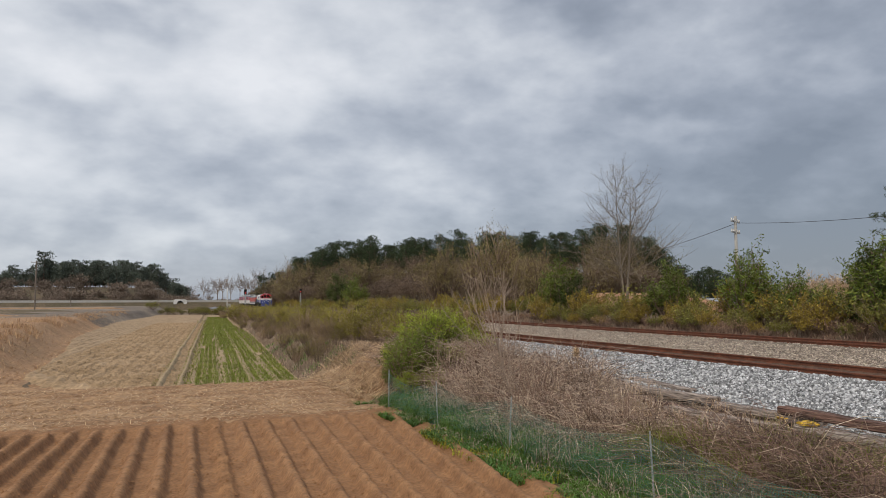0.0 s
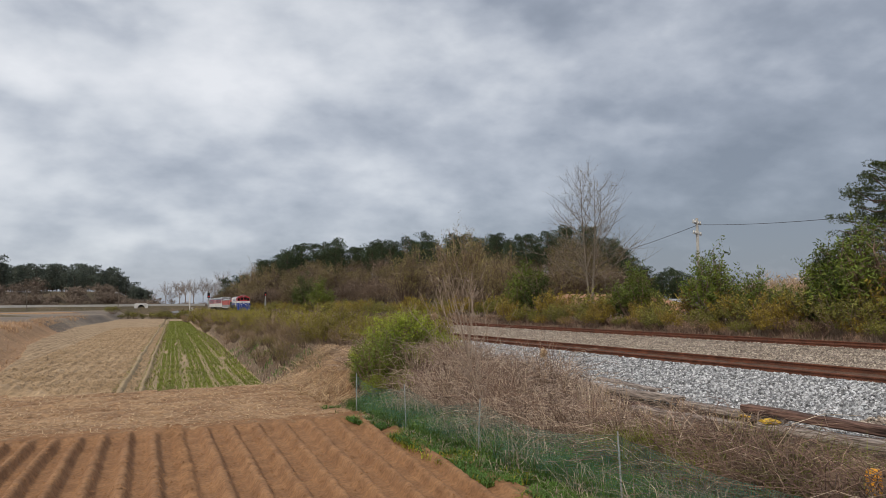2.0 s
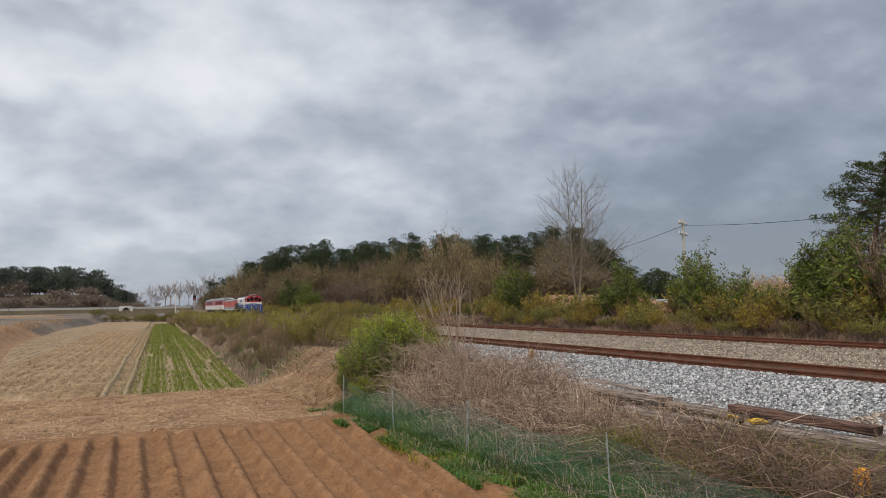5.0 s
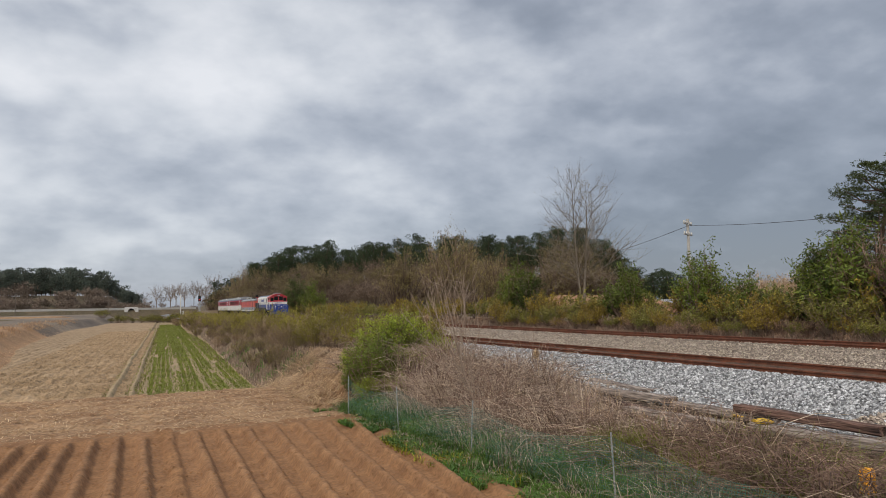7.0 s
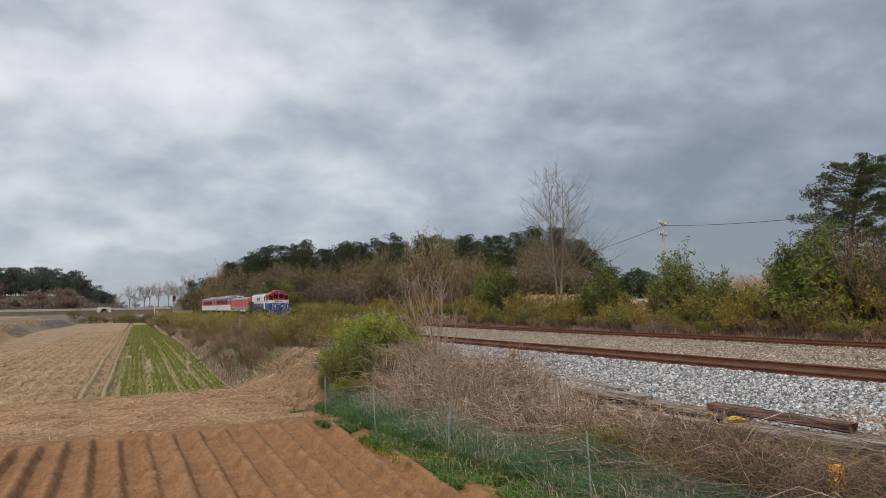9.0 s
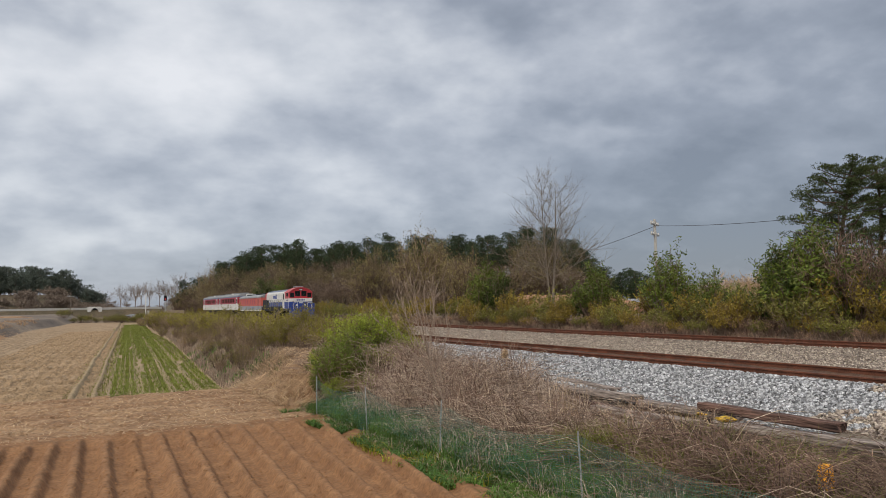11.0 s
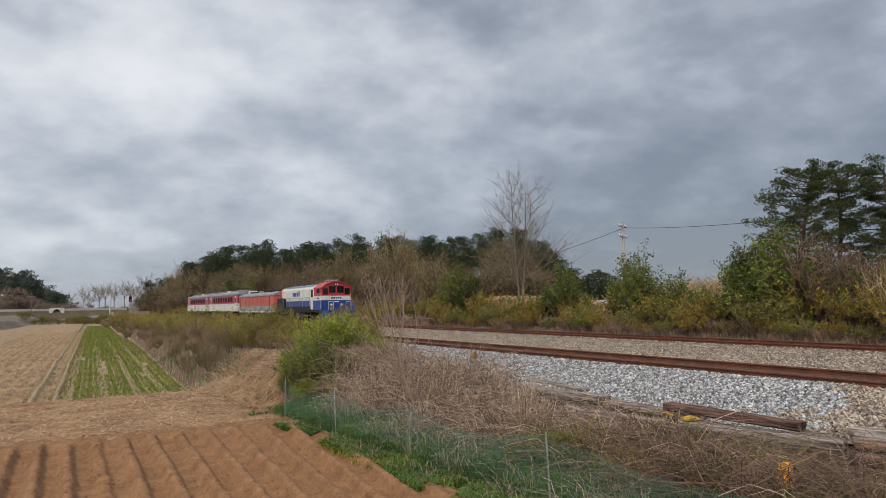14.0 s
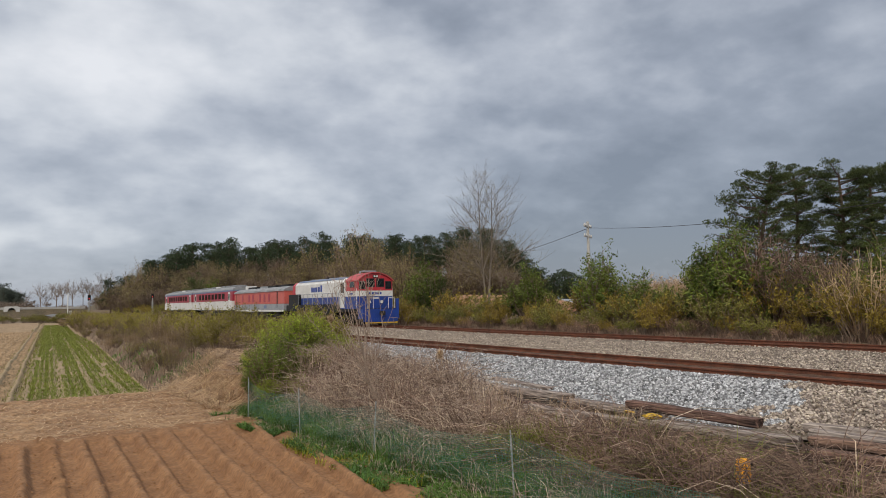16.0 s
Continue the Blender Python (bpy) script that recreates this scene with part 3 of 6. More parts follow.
def pine(name, seed, height, label, mat, limbs_n, clusters, tufts, needle, group="", category="pine tree", spread=0.30, bare=0.42, top=0.35, flat=0.4, puff=0.055, lift=0.35, slim=0.22):
    """A red pine: bent bare trunk, limbs, and flat uneven clumps of needles along them; top: reach left at the crown's tip."""
    random.seed(seed)
    root = tagged(new(name), label, category, group)
    trunk = [Vector((0, 0, -0.3))]
    d = Vector((rnd(-0.12, 0.12), rnd(-0.12, 0.12), 1))
    for i in range(7):
        d = (d + unit() * 0.10 + Vector((0, 0, 0.1))).normalized()
        trunk.append(trunk[-1] + d * (height * 0.95 / 7))
    g = Geo()
    g.tube(trunk, height * 0.019, height * 0.006, 7)
    g.put("trunk", M["pine_bark"], root, True)
    limbs, crown = Geo(), Geo()
    for i in range(limbs_n):
        f = (i + rnd(0, 0.9)) / limbs_n
        k = bare + (1 - bare) * f
        j = min(int(k * 7), 6)
        base = trunk[j].lerp(trunk[j + 1], k * 7 - j)
        az = i * 2.4 + rnd(-0.6, 0.6)
        reach = height * spread * (1 - (1 - top) * f ** 1.8) * rnd(0.5, 1.12)
        rise = rnd(0.0, 0.3) + lift * f
        end = base + Vector((math.cos(az) * reach, math.sin(az) * reach, reach * rise))
        mid = base.lerp(end, 0.5) + Vector((0, 0, -0.07 * reach)) + unit() * 0.05 * reach
        limbs.tube([base, mid, end], height * 0.0065, height * 0.0018, 4)
        for c in range(clusters):
            t = rnd(0.2, 1.0) ** 0.75 * 1.04
            o = base.lerp(mid, t * 2) if t < 0.5 else mid.lerp(end, t * 2 - 1)
            side = unit() * reach * 0.28 * rnd(0.3, 1)
            side.z *= flat
            o = o + side
            rx = height * puff * rnd(0.6, 1.3)
            for _ in range(tufts):
                u = unit(0.15)
                p = o + Vector((u.x * rx, u.y * rx, u.z * rx * flat + 0.012 * height))
                for _ in range(3):
                    crown.leaf(p, (u * 0.6 + unit(0.5)).normalized(), needle * rnd(0.6, 1.3), slim)
    limbs.put("limb_work", M["pine_bark"], root)
    crown.put("foliage", mat, root)
    return root


def place(ob, x, y, scale=1.0, turn=None, sink=0.05, squash=1.0):
    z = land(x, y) - sink
    return pose(x, y, z, 0, 0, rnd(0, 360) if turn is None else turn) @ Matrix.Diagonal((scale, scale, scale * squash, 1))


def scatter(kinds, spots):
    """Sets the first specimens at the first spots and copies of them at the rest; spots: x, y, scale."""
    for i, (x, y, s) in enumerate(spots):
        ob = kinds[i % len(kinds)]
        m = place(ob, x, y, s, squash=rnd(0.88, 1.12))
        if i < len(kinds):
            ob.matrix_basis = m
        else:
            copy_thing(ob, m)


def polar(az, dist):
    return dist * math.sin(radians(az)), dist * math.cos(radians(az))

# ---------------------------------------------------------------- the wooded hill
random.seed(11)
spots = []
for i in range(118):
    u = (i + rnd(0, 0.8)) / 118
    row = i % 4
    x, y = 31 + 60 * u, 238 - 132 * u
    k = row * 6 + rnd(-3, 4) - 6
    spots.append((x + 0.914 * k, y + 0.405 * k, rnd(0.82, 1.22) * (1 - 0.30 * max(0, u - 0.75) / 0.25) * (0.82 + 0.16 * min(1, u / 0.12)) * (1 - 0.06 * u)))
hill_pines = [pine("pine_tree", 20 + i, 10.0, "dark green red pine standing on the wooded hill", M["needle"], 22, 7, 16, 0.27, "pines on the hill", spread=0.33, bare=0.30, top=0.58, puff=0.085, flat=0.48, lift=0.10, slim=0.42) for i in range(6)]
for i in range(46):
    u = (i + rnd(0, 0.9)) / 46
    k = rnd(6, 16)
    spots.append((31 + 60 * u + 0.914 * k, 238 - 132 * u + 0.405 * k, rnd(0.5, 0.66) * (1 - 0.3 * max(0, u - 0.8) / 0.2)))
scatter(hill_pines, spots)

spots = []
random.seed(12)
for i in range(150):
    u = rnd(0, 1)
    x, y = 31 + 60 * u, 238 - 132 * u
    k = -rnd(3, 30) * (0.45 + 0.55 * min(1, u / 0.5))
    x, y = max(28.5, x + 0.914 * k), y + 0.405 * k
    spots.append((x, y, rnd(0.8, 1.55) * (1 + 0.1 * u)))
for i in range(14):
    spots.append((*polar(24.0 + 0.5 * i, rnd(92, 118)), rnd(0.6, 0.9)))
spots = [p for p in spots if not (32.0 < math.degrees(math.atan2(p[0], p[1])) < 38.5 and math.hypot(p[0], p[1]) < 112)]
for i in range(26):
    u, k = rnd(0.5, 1.0), rnd(-5, 7)
    spots.append((31 + 60 * u + 0.914 * k, 238 - 132 * u + 0.405 * k, rnd(0.75, 1.1)))
for i in range(26):
    a = rnd(5.4, 9.5)
    spots.append((*polar(a, max(rnd(190, 235), 30 / math.sin(radians(a)))), rnd(0.7, 1.25)))
kinds = [shrub("bare_thicket", 40 + i, 4.4, 5.0, 56, 2200, 0.20, (M["hill_bud"], M["brown_twig"], M["hill_bud"], M["brown_twig"], M["brown_twig"])[i], M["brown_twig"], "brown leafless thicket on the hillside", "thicket", "thickets on the hillside") for i in range(5)]
scatter(kinds, spots)
random.seed(13)
spots = [(*polar(a, d), s) for a, d, s in ((25.1, 108, 1.68), (26.0, 112, 1.45), (21, 128, 1.0), (28.5, 92, 0.8), (8.2, 214, 0.9), (9.3, 205, 1.0))]
scatter([shrub("budding_tree", 60 + i, 8.6, 5.2, 60, 6000, 0.15, M["bud_leaf"], M["brown_twig"], "slender tree in yellow-brown bud below the pines", "tree", "budding trees") for i in range(2)], spots)

# ---------------------------------------------------------------- the big bare tree and the near pines
random.seed(71)
tree = tagged(new("bare_tree"), "tall leafless tree with fine upswept twigs behind the line", "tree")
g, tips = Geo(), []
for side, height, r0 in ((-1, 11.0, 0.105), (1, 10.8, 0.12)):
    axis = [Vector((0.10 * side, 0, -0.4)), Vector((0.16 * side, 0.05, 2.2)), Vector((0.34 * side, 0.1, 4.6)), Vector((0.48 * side, -0.05, 7.4)), Vector((0.55 * side, 0, height))]
    g.tube(axis, r0, 0.014, 7)
    for i in range(26):
        k = 0.28 + 0.70 * (i + rnd(0, 1)) / 26
        j = min(3, int(k * 4))
        p = axis[j].lerp(axis[j + 1], k * 4 - j)
        az = i * 2.4 + rnd(-0.4, 0.4) + (0 if side > 0 else 1.2)
        rise = 0.42 + 0.6 * k
        way = Vector((math.cos(az) + 0.30 * side, math.sin(az), rise))
        branch(g, p, way, (1.15 + 2.1 * (1 - k) ** 0.8) * rnd(0.8, 1.15) * (1.2 if way.x > 0.6 and k < 0.5 else 1.0), 0.014 + 0.026 * (1 - k), 2, tips, 4, (4, 6), 0.62, 0.22, 0.66, 0.13)
wood = g.put("branchwork", M["tree_bark"], tree)
g = Geo()
for p, d in tips:
    for _ in range(3):
        g.leaf(p - d * rnd(0, 0.6) + unit() * 0.07, unit(0.4), rnd(0.035, 0.075), 0.5)
g.put("foliage", M["bud_leaf"], tree, label="sparse opening buds")
TX, TY = polar(35.7, 55)
tree.matrix_basis = pose(TX, TY, land(TX, TY) - 0.1, 0, 0, -35)

random.seed(72)
near_pines = [pine("pine_tree", 80, 9.6, "tall pine with a domed open crown beside the track", M["needle_near"], 40, 11, 40, 0.13, "pines beside the track", spread=0.31, bare=0.46, top=0.60, flat=0.45, puff=0.031, lift=0.22, slim=0.26),
              pine("pine_tree", 81, 9.6, "tall pine with layered dark boughs beside the track", M["needle_near"], 56, 12, 40, 0.13, "pines beside the track", spread=0.34, bare=0.20, top=0.50, flat=0.30, puff=0.034, lift=0.1, slim=0.26),
              pine("pine_tree", 82, 9.6, "tall slim pine beside the track", M["needle_near"], 34, 8, 36, 0.13, "pines beside the track", spread=0.22, bare=0.34, top=0.5, flat=0.34, puff=0.029, lift=0.2, slim=0.26)]
for ob, az, dist, size, turn in ((near_pines[0], 56.0, 46, 1.0, 40), (near_pines[2], 59.2, 49, 1.04, 120), (near_pines[1], 62.3, 47.5, 1.0, 200)):
    ob.matrix_basis = place(ob, *polar(az, dist), size, turn)
for ob, az, dist, size, turn in ((near_pines[1], 66.2, 47, 0.95, 20), (near_pines[2], 64.3, 50, 0.98, 310), (near_pines[0], 69.5, 47, 1.0, 150)):
    copy_thing(ob, place(ob, *polar(az, dist), size, turn))

# ---------------------------------------------------------------- shrubs beyond the far track
random.seed(73)
kinds = [shrub("evergreen_shrub", 90 + i, 3.9, 2.6, 46, 5200, 0.15, M["green_leaf"] if i % 2 else M["mid_leaf"], M["brown_twig"], "bushy dark green shrub with pointed shoots beside the track", "shrub", "green shrubs beside the track", pointed=True) for i in range(4)]
spots = []
for a, s in ((30.6, 1.0), (31.5, 0.8), (39.3, 1.05), (38.6, 0.6), (44.7, 0.9), (45.7, 0.6), (47.9, 0.9), (48.9, 0.82), (50.0, 0.45), (53.9, 1.35), (54.9, 1.6), (55.9, 1.45), (52.9, 0.95), (52.3, 0.6), (56.6, 0.7), (61.5, 0.7), (64.5, 0.9), (12.4, 0.55), (13.6, 0.5), (18, 0.34), (60.0, 0.7)):
    d = 28.8 / math.sin(radians(a))
    spots.append((*polar(a, d), s * 0.86 * d / 36))
scatter(kinds, spots)
kinds = [shrub("yellow_shrub", 100 + i, 2.1, 3.0, 50, 2200, 0.14, M["far_lime"] if i % 2 else M["yellow_grass"], M["brown_twig"], "low yellow-green shrub along the far ballast", "shrub", "low shrubs along the far ballast") for i in range(4)]
spots = []
for i in range(104):
    y = -2 + 215 * (i / 104) ** 1.7
    spots.append((27.2 + rnd(-0.5, 2.4), y + rnd(-0.5, 0.5), rnd(0.7, 1.2)))
for i in range(26):
    spots.append((26.5 + rnd(-0.2, 0.5), 6 + 44 * i / 26 + rnd(-0.5, 0.5), rnd(0.35, 0.6)))
scatter(kinds, spots)
kinds = [shrub("dry_shrub", 110 + i, 1.5, 2.4, 60, 300, 0.09, M["rust_grass"], M["cane"], "dry brown shrub along the far ballast", "shrub", "dry shrubs along the far ballast") for i in range(3)]
spots = []
for i in range(84):
    y = -2 + 66 * (i / 84)
    spots.append((26.3 + rnd(-0.3, 1.6), y + rnd(-0.6, 0.6), rnd(0.45, 0.9)))
scatter(kinds, spots)

# ---------------------------------------------------------------- hedge between the field and the near track
random.seed(74)
kinds = [shrub("brown_hedge_shrub", 120 + i, 2.8, 3.2, 70, 1900, 0.08, M["olive_leaf"] if i % 2 else M["hedge_leaf"], M["hedge_twig"] if i % 2 else M["brown_twig"], "brown twiggy shrub on the railway bank", "shrub", "shrubs on the railway bank") for i in range(4)]
spots = []
for i in range(130):
    y = 23.5 + 130 * (i / 130) ** 1.4
    if y < 29:
        spots.append((9.3 + rnd(-0.6, 1.2), y + rnd(-0.5, 1), rnd(0.56, 0.72)))
        continue
    x = 8.4 + ramp(y, 25, 150, 0, 2.0) + rnd(-1.2, 1.8)
    spots.append((x, y + rnd(-0.5, 1), (rnd(0.75, 1.4) - ramp(y, 50, 75, 0, 0.10) - land(x, y)) / 2.0))
for i in range(56):
    y = 31.5 + 90 * (i / 56) ** 1.3
    spots.append((6.2 + ramp(y, 28, 150, 0, 3.2) + rnd(-0.5, 1.0), y + rnd(-1, 1), rnd(0.42, 0.6)))
for i in range(16):
    y = 146 + 4.0 * i
    spots.append((9.5 + 0.02 * (y - 146) + rnd(-1.2, 1.0), y, rnd(0.55, 0.8)))
scatter(kinds, spots)
kinds = [shrub("lime_hedge_shrub", 130 + i, 2.4, 3.0, 56, 4600, 0.095, M["hedge_leaf"], M["hedge_twig"], "yellow-green leafing shrub on the railway bank", "shrub", "leafing shrubs on the railway bank") for i in range(3)]
spots = []
for i in range(84):
    y = 22.5 + 110 * (i / 84) ** 1.35
    x = 9.6 + ramp(y, 25, 150, 0, 1.4) + rnd(-2.0, 0.8) * ramp(y, 24, 32, 0.5, 1)
    spots.append((x, y + rnd(-0.8, 0.8), (rnd(0.8, 1.5) - ramp(y, 25, 32, 0.25, 0) - ramp(y, 50, 75, 0, 0.12) - land(x, y)) / 1.75))
scatter(kinds, spots)
kinds = [shrub("green_bush", 140 + i, 2.7, 2.4, 80, 11000, 0.08, M["mid_leaf"] if i == 0 else M["bush_leaf"], M["cane"], "dense fresh green bush at the end of the net fence", "bush", "bushes at the fence end", low=0.0) for i in range(3)]
scatter(kinds, [(6.5, 19.4, 0.76), (7.3, 20.3, 0.80), (8.2, 21.0, 0.74), (7.7, 20.2, 0.76), (9.0, 21.6, 0.66), (6.4, 20.4, 0.68), (7.6, 21.6, 0.72), (9.4, 21.0, 0.56), (8.6, 22.4, 0.66), (6.9, 19.1, 0.70), (6.2, 18.9, 0.46), (6.9, 18.5, 0.46), (6.1, 19.9, 0.46), (7.7, 19.4, 0.56), (9.8, 22.6, 0.62)])
# pale bare sapling on the bramble bank
random.seed(75)
sap = tagged(new("bare_sapling"), "pale leafless many-stemmed sapling among brambles", "sapling")
g = Geo()


def stem(foot, tip, bow, r0, twigs):
    """A thin bowed stem with short side twigs."""
    pts = [foot.lerp(tip, k / 6) + Vector((bow[0], bow[1], bow[2])) * math.sin(math.pi * k / 6) + unit() * 0.025 for k in range(7)]
    g.tube(pts, r0, 0.004, 4)
    for _ in range(twigs):
        k = rnd(0.25, 0.98) * 6
        a = pts[int(k)].lerp(pts[min(6, int(k) + 1)], k % 1)
        e = a + ((tip - foot).normalized() * 0.9 + unit(0.2)).normalized() * rnd(0.15, 0.55)
        g.tube([a, a.lerp(e, 0.5) + unit() * 0.03, e], 0.0055, 0.003, 3)


trunk = [Vector((0, 0, -0.1)), Vector((-0.16, 0, 0.32)), Vector((-0.36, 0.02, 0.75)), Vector((-0.52, 0, 1.25)), Vector((-0.60, 0, 1.7))]
g.tube(trunk, 0.038, 0.022, 6)
for i in range(17):
    f = trunk[1 + i % 4].lerp(trunk[min(4, 2 + i % 4)], rnd(0, 0.9))
    x = -1.35 + 1.05 * (i + rnd(0, 1)) / 17
    stem(f, Vector((x, rnd(-0.45, 0.45), rnd(2.7, 3.6) - 0.9 * abs(x + 0.85) ** 2)), (rnd(-0.12, 0.12) + 0.18 * (x + 0.85), rnd(-0.1, 0.1), -0.05), rnd(0.010, 0.016), 9)
for x, z, lift in ((-1.85, 2.45, -0.10), (-2.0, 1.55, 0.35), (-1.6, 2.9, -0.15), (0.35, 2.25, 0.0), (0.55, 1.45, 0.25), (-1.5, 1.2, 0.3), (0.1, 2.7, 0.0), (-2.3, 1.9, 0.1)):
    stem(trunk[2].lerp(trunk[3], rnd(0, 1)), Vector((x, rnd(-0.4, 0.4), z)), (0, 0, lift), 0.012, 8)
g.put("branchwork", M["sapling"], sap)
SX, SY = polar(27.8, 15.2)
sap.matrix_basis = pose(SX, SY, land(SX, SY), 0, 0, -26)
random.seed(77)
kinds = [shrub("dark_thicket", 155 + i, 3.4, 3.6, 110, 1100, 0.12, M["hill_bud"] if i else M["green_leaf"], M["cane"], "dark tangled thicket below the pines", "thicket", "thickets below the pines") for i in range(2)]
scatter(kinds, [(*polar(a, 29.5 / math.sin(radians(a))), s) for a, s in ((57.2, 1.0), (58.6, 0.95), (59.8, 0.9), (61.0, 0.95), (62.4, 0.85), (63.8, 0.9), (65.4, 0.9), (67, 0.9), (51.5, 0.6), (46.8, 0.55), (57.0, 1.3), (58.2, 1.25), (60.4, 1.05), (63.0, 1.05), (43.4, 0.5), (40.6, 0.5))])
# yellowish bush in the right foreground of the far bank
random.seed(76)
scatter([shrub("broom_shrub", 150, 3.4, 3.8, 60, 600, 0.08, M["lime_leaf"], M["straw"], "arching yellow-green broom-like shrub beside the track", "shrub", "broom shrubs")], [(*polar(63.5, 30.5), 1.0), (*polar(66.5, 30), 1.0)])


# ---------------------------------------------------------------- brambles, grass, straw
def brambles():
    """Arching dead canes heaped on the bank, low where the sleepers lie."""
    random.seed(81)
    heaps = (Geo(), Geo())
    for i in range(15200):
        y = rnd(3.0, 23) if i < 13200 else rnd(2.2, 7.5)
        x = rnd(6.75, 9.7) - ramp(y, 15, 23, 0, 0.4)
        lump = 0.5 + 0.34 * fbm(x, y, 0.55, 2.0) + 0.34 * fbm(x, y, 1.5, 8.0)
        if lump < 0.24:
            continue
        mound = ramp(y, 11.8, 14.0, 0, 1) * ramp(y, 19.5, 21.5, 1, 0)
        h = rnd(0.25, 1.0) * (0.35 + 1.2 * lump) * ramp(x, 6.4, 7.1, 0.5, 1) * ramp(x, 7.4, 8.7, 1, 0.13 + 0.72 * mound) * (1 + 0.2 * mound)
        if x > 8.0 and y < 13.4:
            h *= ramp(x, 8.0, 8.7, 1, ramp(y, 5, 7, 0.9, 0.25))
        p = Vector((x, y, land(x, y) - 0.08))
        az, L = rnd(0, 6.28), rnd(0.3, 1.35)
        o = Vector((math.cos(az), math.sin(az), 0))
        pts = [p]
        for k in range(1, 5):
            t = k / 4
            pts.append(p + o * (L * t * (0.4 + 0.6 * t)) + Vector((0, 0, h * 2.6 * (t - 0.62 * t * t))) * rnd(0.94, 1.06) + unit() * 0.045)
        g = heaps[1 if random.random() < ramp(y, 6, 12, 0.06, 0.5) else 0]
        g.tube(pts, rnd(0.0035, 0.0105), 0.0025, 3)
        for _ in range(random.choice((0, 1, 1, 2))):
            q = random.choice(pts[1:4])
            e = q + unit(0.1) * rnd(0.1, 0.4)
            g.twig(q, e, 0.0036)
    tagged(heaps[0].put("bramble_thicket", M["cane"]), "tangled dead brown bramble canes on the bank", "brambles", kind="stuff")
    tagged(heaps[1].put("pale_bramble_thicket", M["twig"]), "pale bleached bramble canes on the bank", "brambles", kind="stuff")


def grass_patch(name, label, mat, n, spot, h0, h1, w, lean=0.5, category="grass", seed=1):
    random.seed(seed)
    g = Geo()
    for _ in range(n):
        q = spot()
        if q is None:
            continue
        x, y = q
        g.blade(Vector((x, y, land(x, y) - 0.03)), rnd(h0, h1), rnd(0.1, lean * 2), rnd(0, 6.28), w * rnd(0.6, 1.3))
    return tagged(g.put(name, mat), label, category, kind="stuff")


def between(x0, x1, y0, y1, s=0.7, cut=-0.3, seed=1.0):
    def spot():
        x, y = rnd(x0, x1), rnd(y0, y1)
        return (x, y) if fbm(x, y, s, seed) > cut else None
    return spot


brambles()
def by_fence(side, reach):
    """Spots on one side of the net's line."""
    def spot():
        y = rnd(5.0, 19.0)
        x = 6.32 - 0.082 * (y - 5.0) + side * rnd(0.02, 1) * reach * (1 if side > 0 else ramp(y, 8, 15, 1, 0.52))
        return (x, y) if fbm(x, y, 0.9, 1.0) > -0.3 else None
    return spot


grass_patch("verge_grass", "lush green grass behind the net fence", M["grass"], 26000, by_fence(1, 1.3), 0.12, 0.48, 0.007, 0.8, seed=2)
grass_patch("verge_weeds", "low bright green weeds before the net fence", M["verge_leaf"], 16000, by_fence(-1, 1.0), 0.05, 0.20, 0.013, 0.9, seed=25)
grass_patch("matted_grass", "pale matted dead grass before the net fence", M["twig"], 1000, by_fence(-1, 0.6), 0.10, 0.28, 0.005, 1.2, seed=26)
grass_patch("mound_grass", "fine bleached grass heaped among the brambles", M["twig"], 6500, between(6.5, 9.2, 11.5, 20.5, 1.2, -0.12, 3.0), 0.35, 1.05, 0.008, 0.8, seed=21)
grass_patch("fence_grass", "pale dead grass caught in the net fence", M["twig"], 2600, between(5.85, 6.9, 6.0, 17.5, 0.8, -0.12, 5.0), 0.3, 0.8, 0.005, 1.3, seed=22)
grass_patch("edge_weeds", "bright green weeds at the edge of the ploughed field", M["lime_leaf"], 2600, between(4.9, 5.9, 6.5, 17.5, 0.9, 0.05, 12.0), 0.06, 0.2, 0.014, 0.9, seed=23)
grass_patch("dry_grass", "bleached dry grass among the brambles", M["straw"], 9000, between(6.7, 9.6, 8.5, 24, 1.1, 0.02, 4.0), 0.15, 0.6, 0.007, 0.8, seed=3)
grass_patch("weeds", "yellow-green weeds among the brambles", M["weed"], 8500, between(6.8, 8.3, 3.0, 9.5, 0.9, 0.02, 9.0), 0.4, 0.95, 0.009, 0.8, seed=4)
grass_patch("straw_slope", "flattened pale straw on the bank", M["straw"], 5000, between(4.8, 8.2, 20.0, 30, 0.5, -0.85, 6.0), 0.12, 0.40, 0.016, 2.4, seed=5)
def straw_cascade():
    """Long pale straw combed down the end of the bank."""
    random.seed(85)
    g = Geo()
    for _ in range(2400):
        y = rnd(19.6, 29)
        x = 5.5 + rnd(0, 2.4) - ramp(y, 19, 22, 0, 0.4)
        if fbm(x, y, 0.7, 3.0) < -0.15:
            continue
        d = Vector((-1, rnd(-1.6, 0.9), 0)).normalized()
        n, p, pts = 4, Vector((x, y, 0)), []
        length = rnd(0.25, 0.8)
        lift = rnd(0.0, 0.26)
        for i in range(n):
            q = p + d * (length * i / (n - 1)) + unit() * 0.03
            pts.append(Vector((q.x, q.y, land(q.x, q.y) + lift * (1 - 0.6 * i / (n - 1)) + 0.03)))
        g.tube(pts, rnd(0.004, 0.009), 0.003, 3)
    tagged(g.put("straw_cascade", M["pale_straw"]), "long pale straw combed down the end of the bank", "straw", kind="stuff")


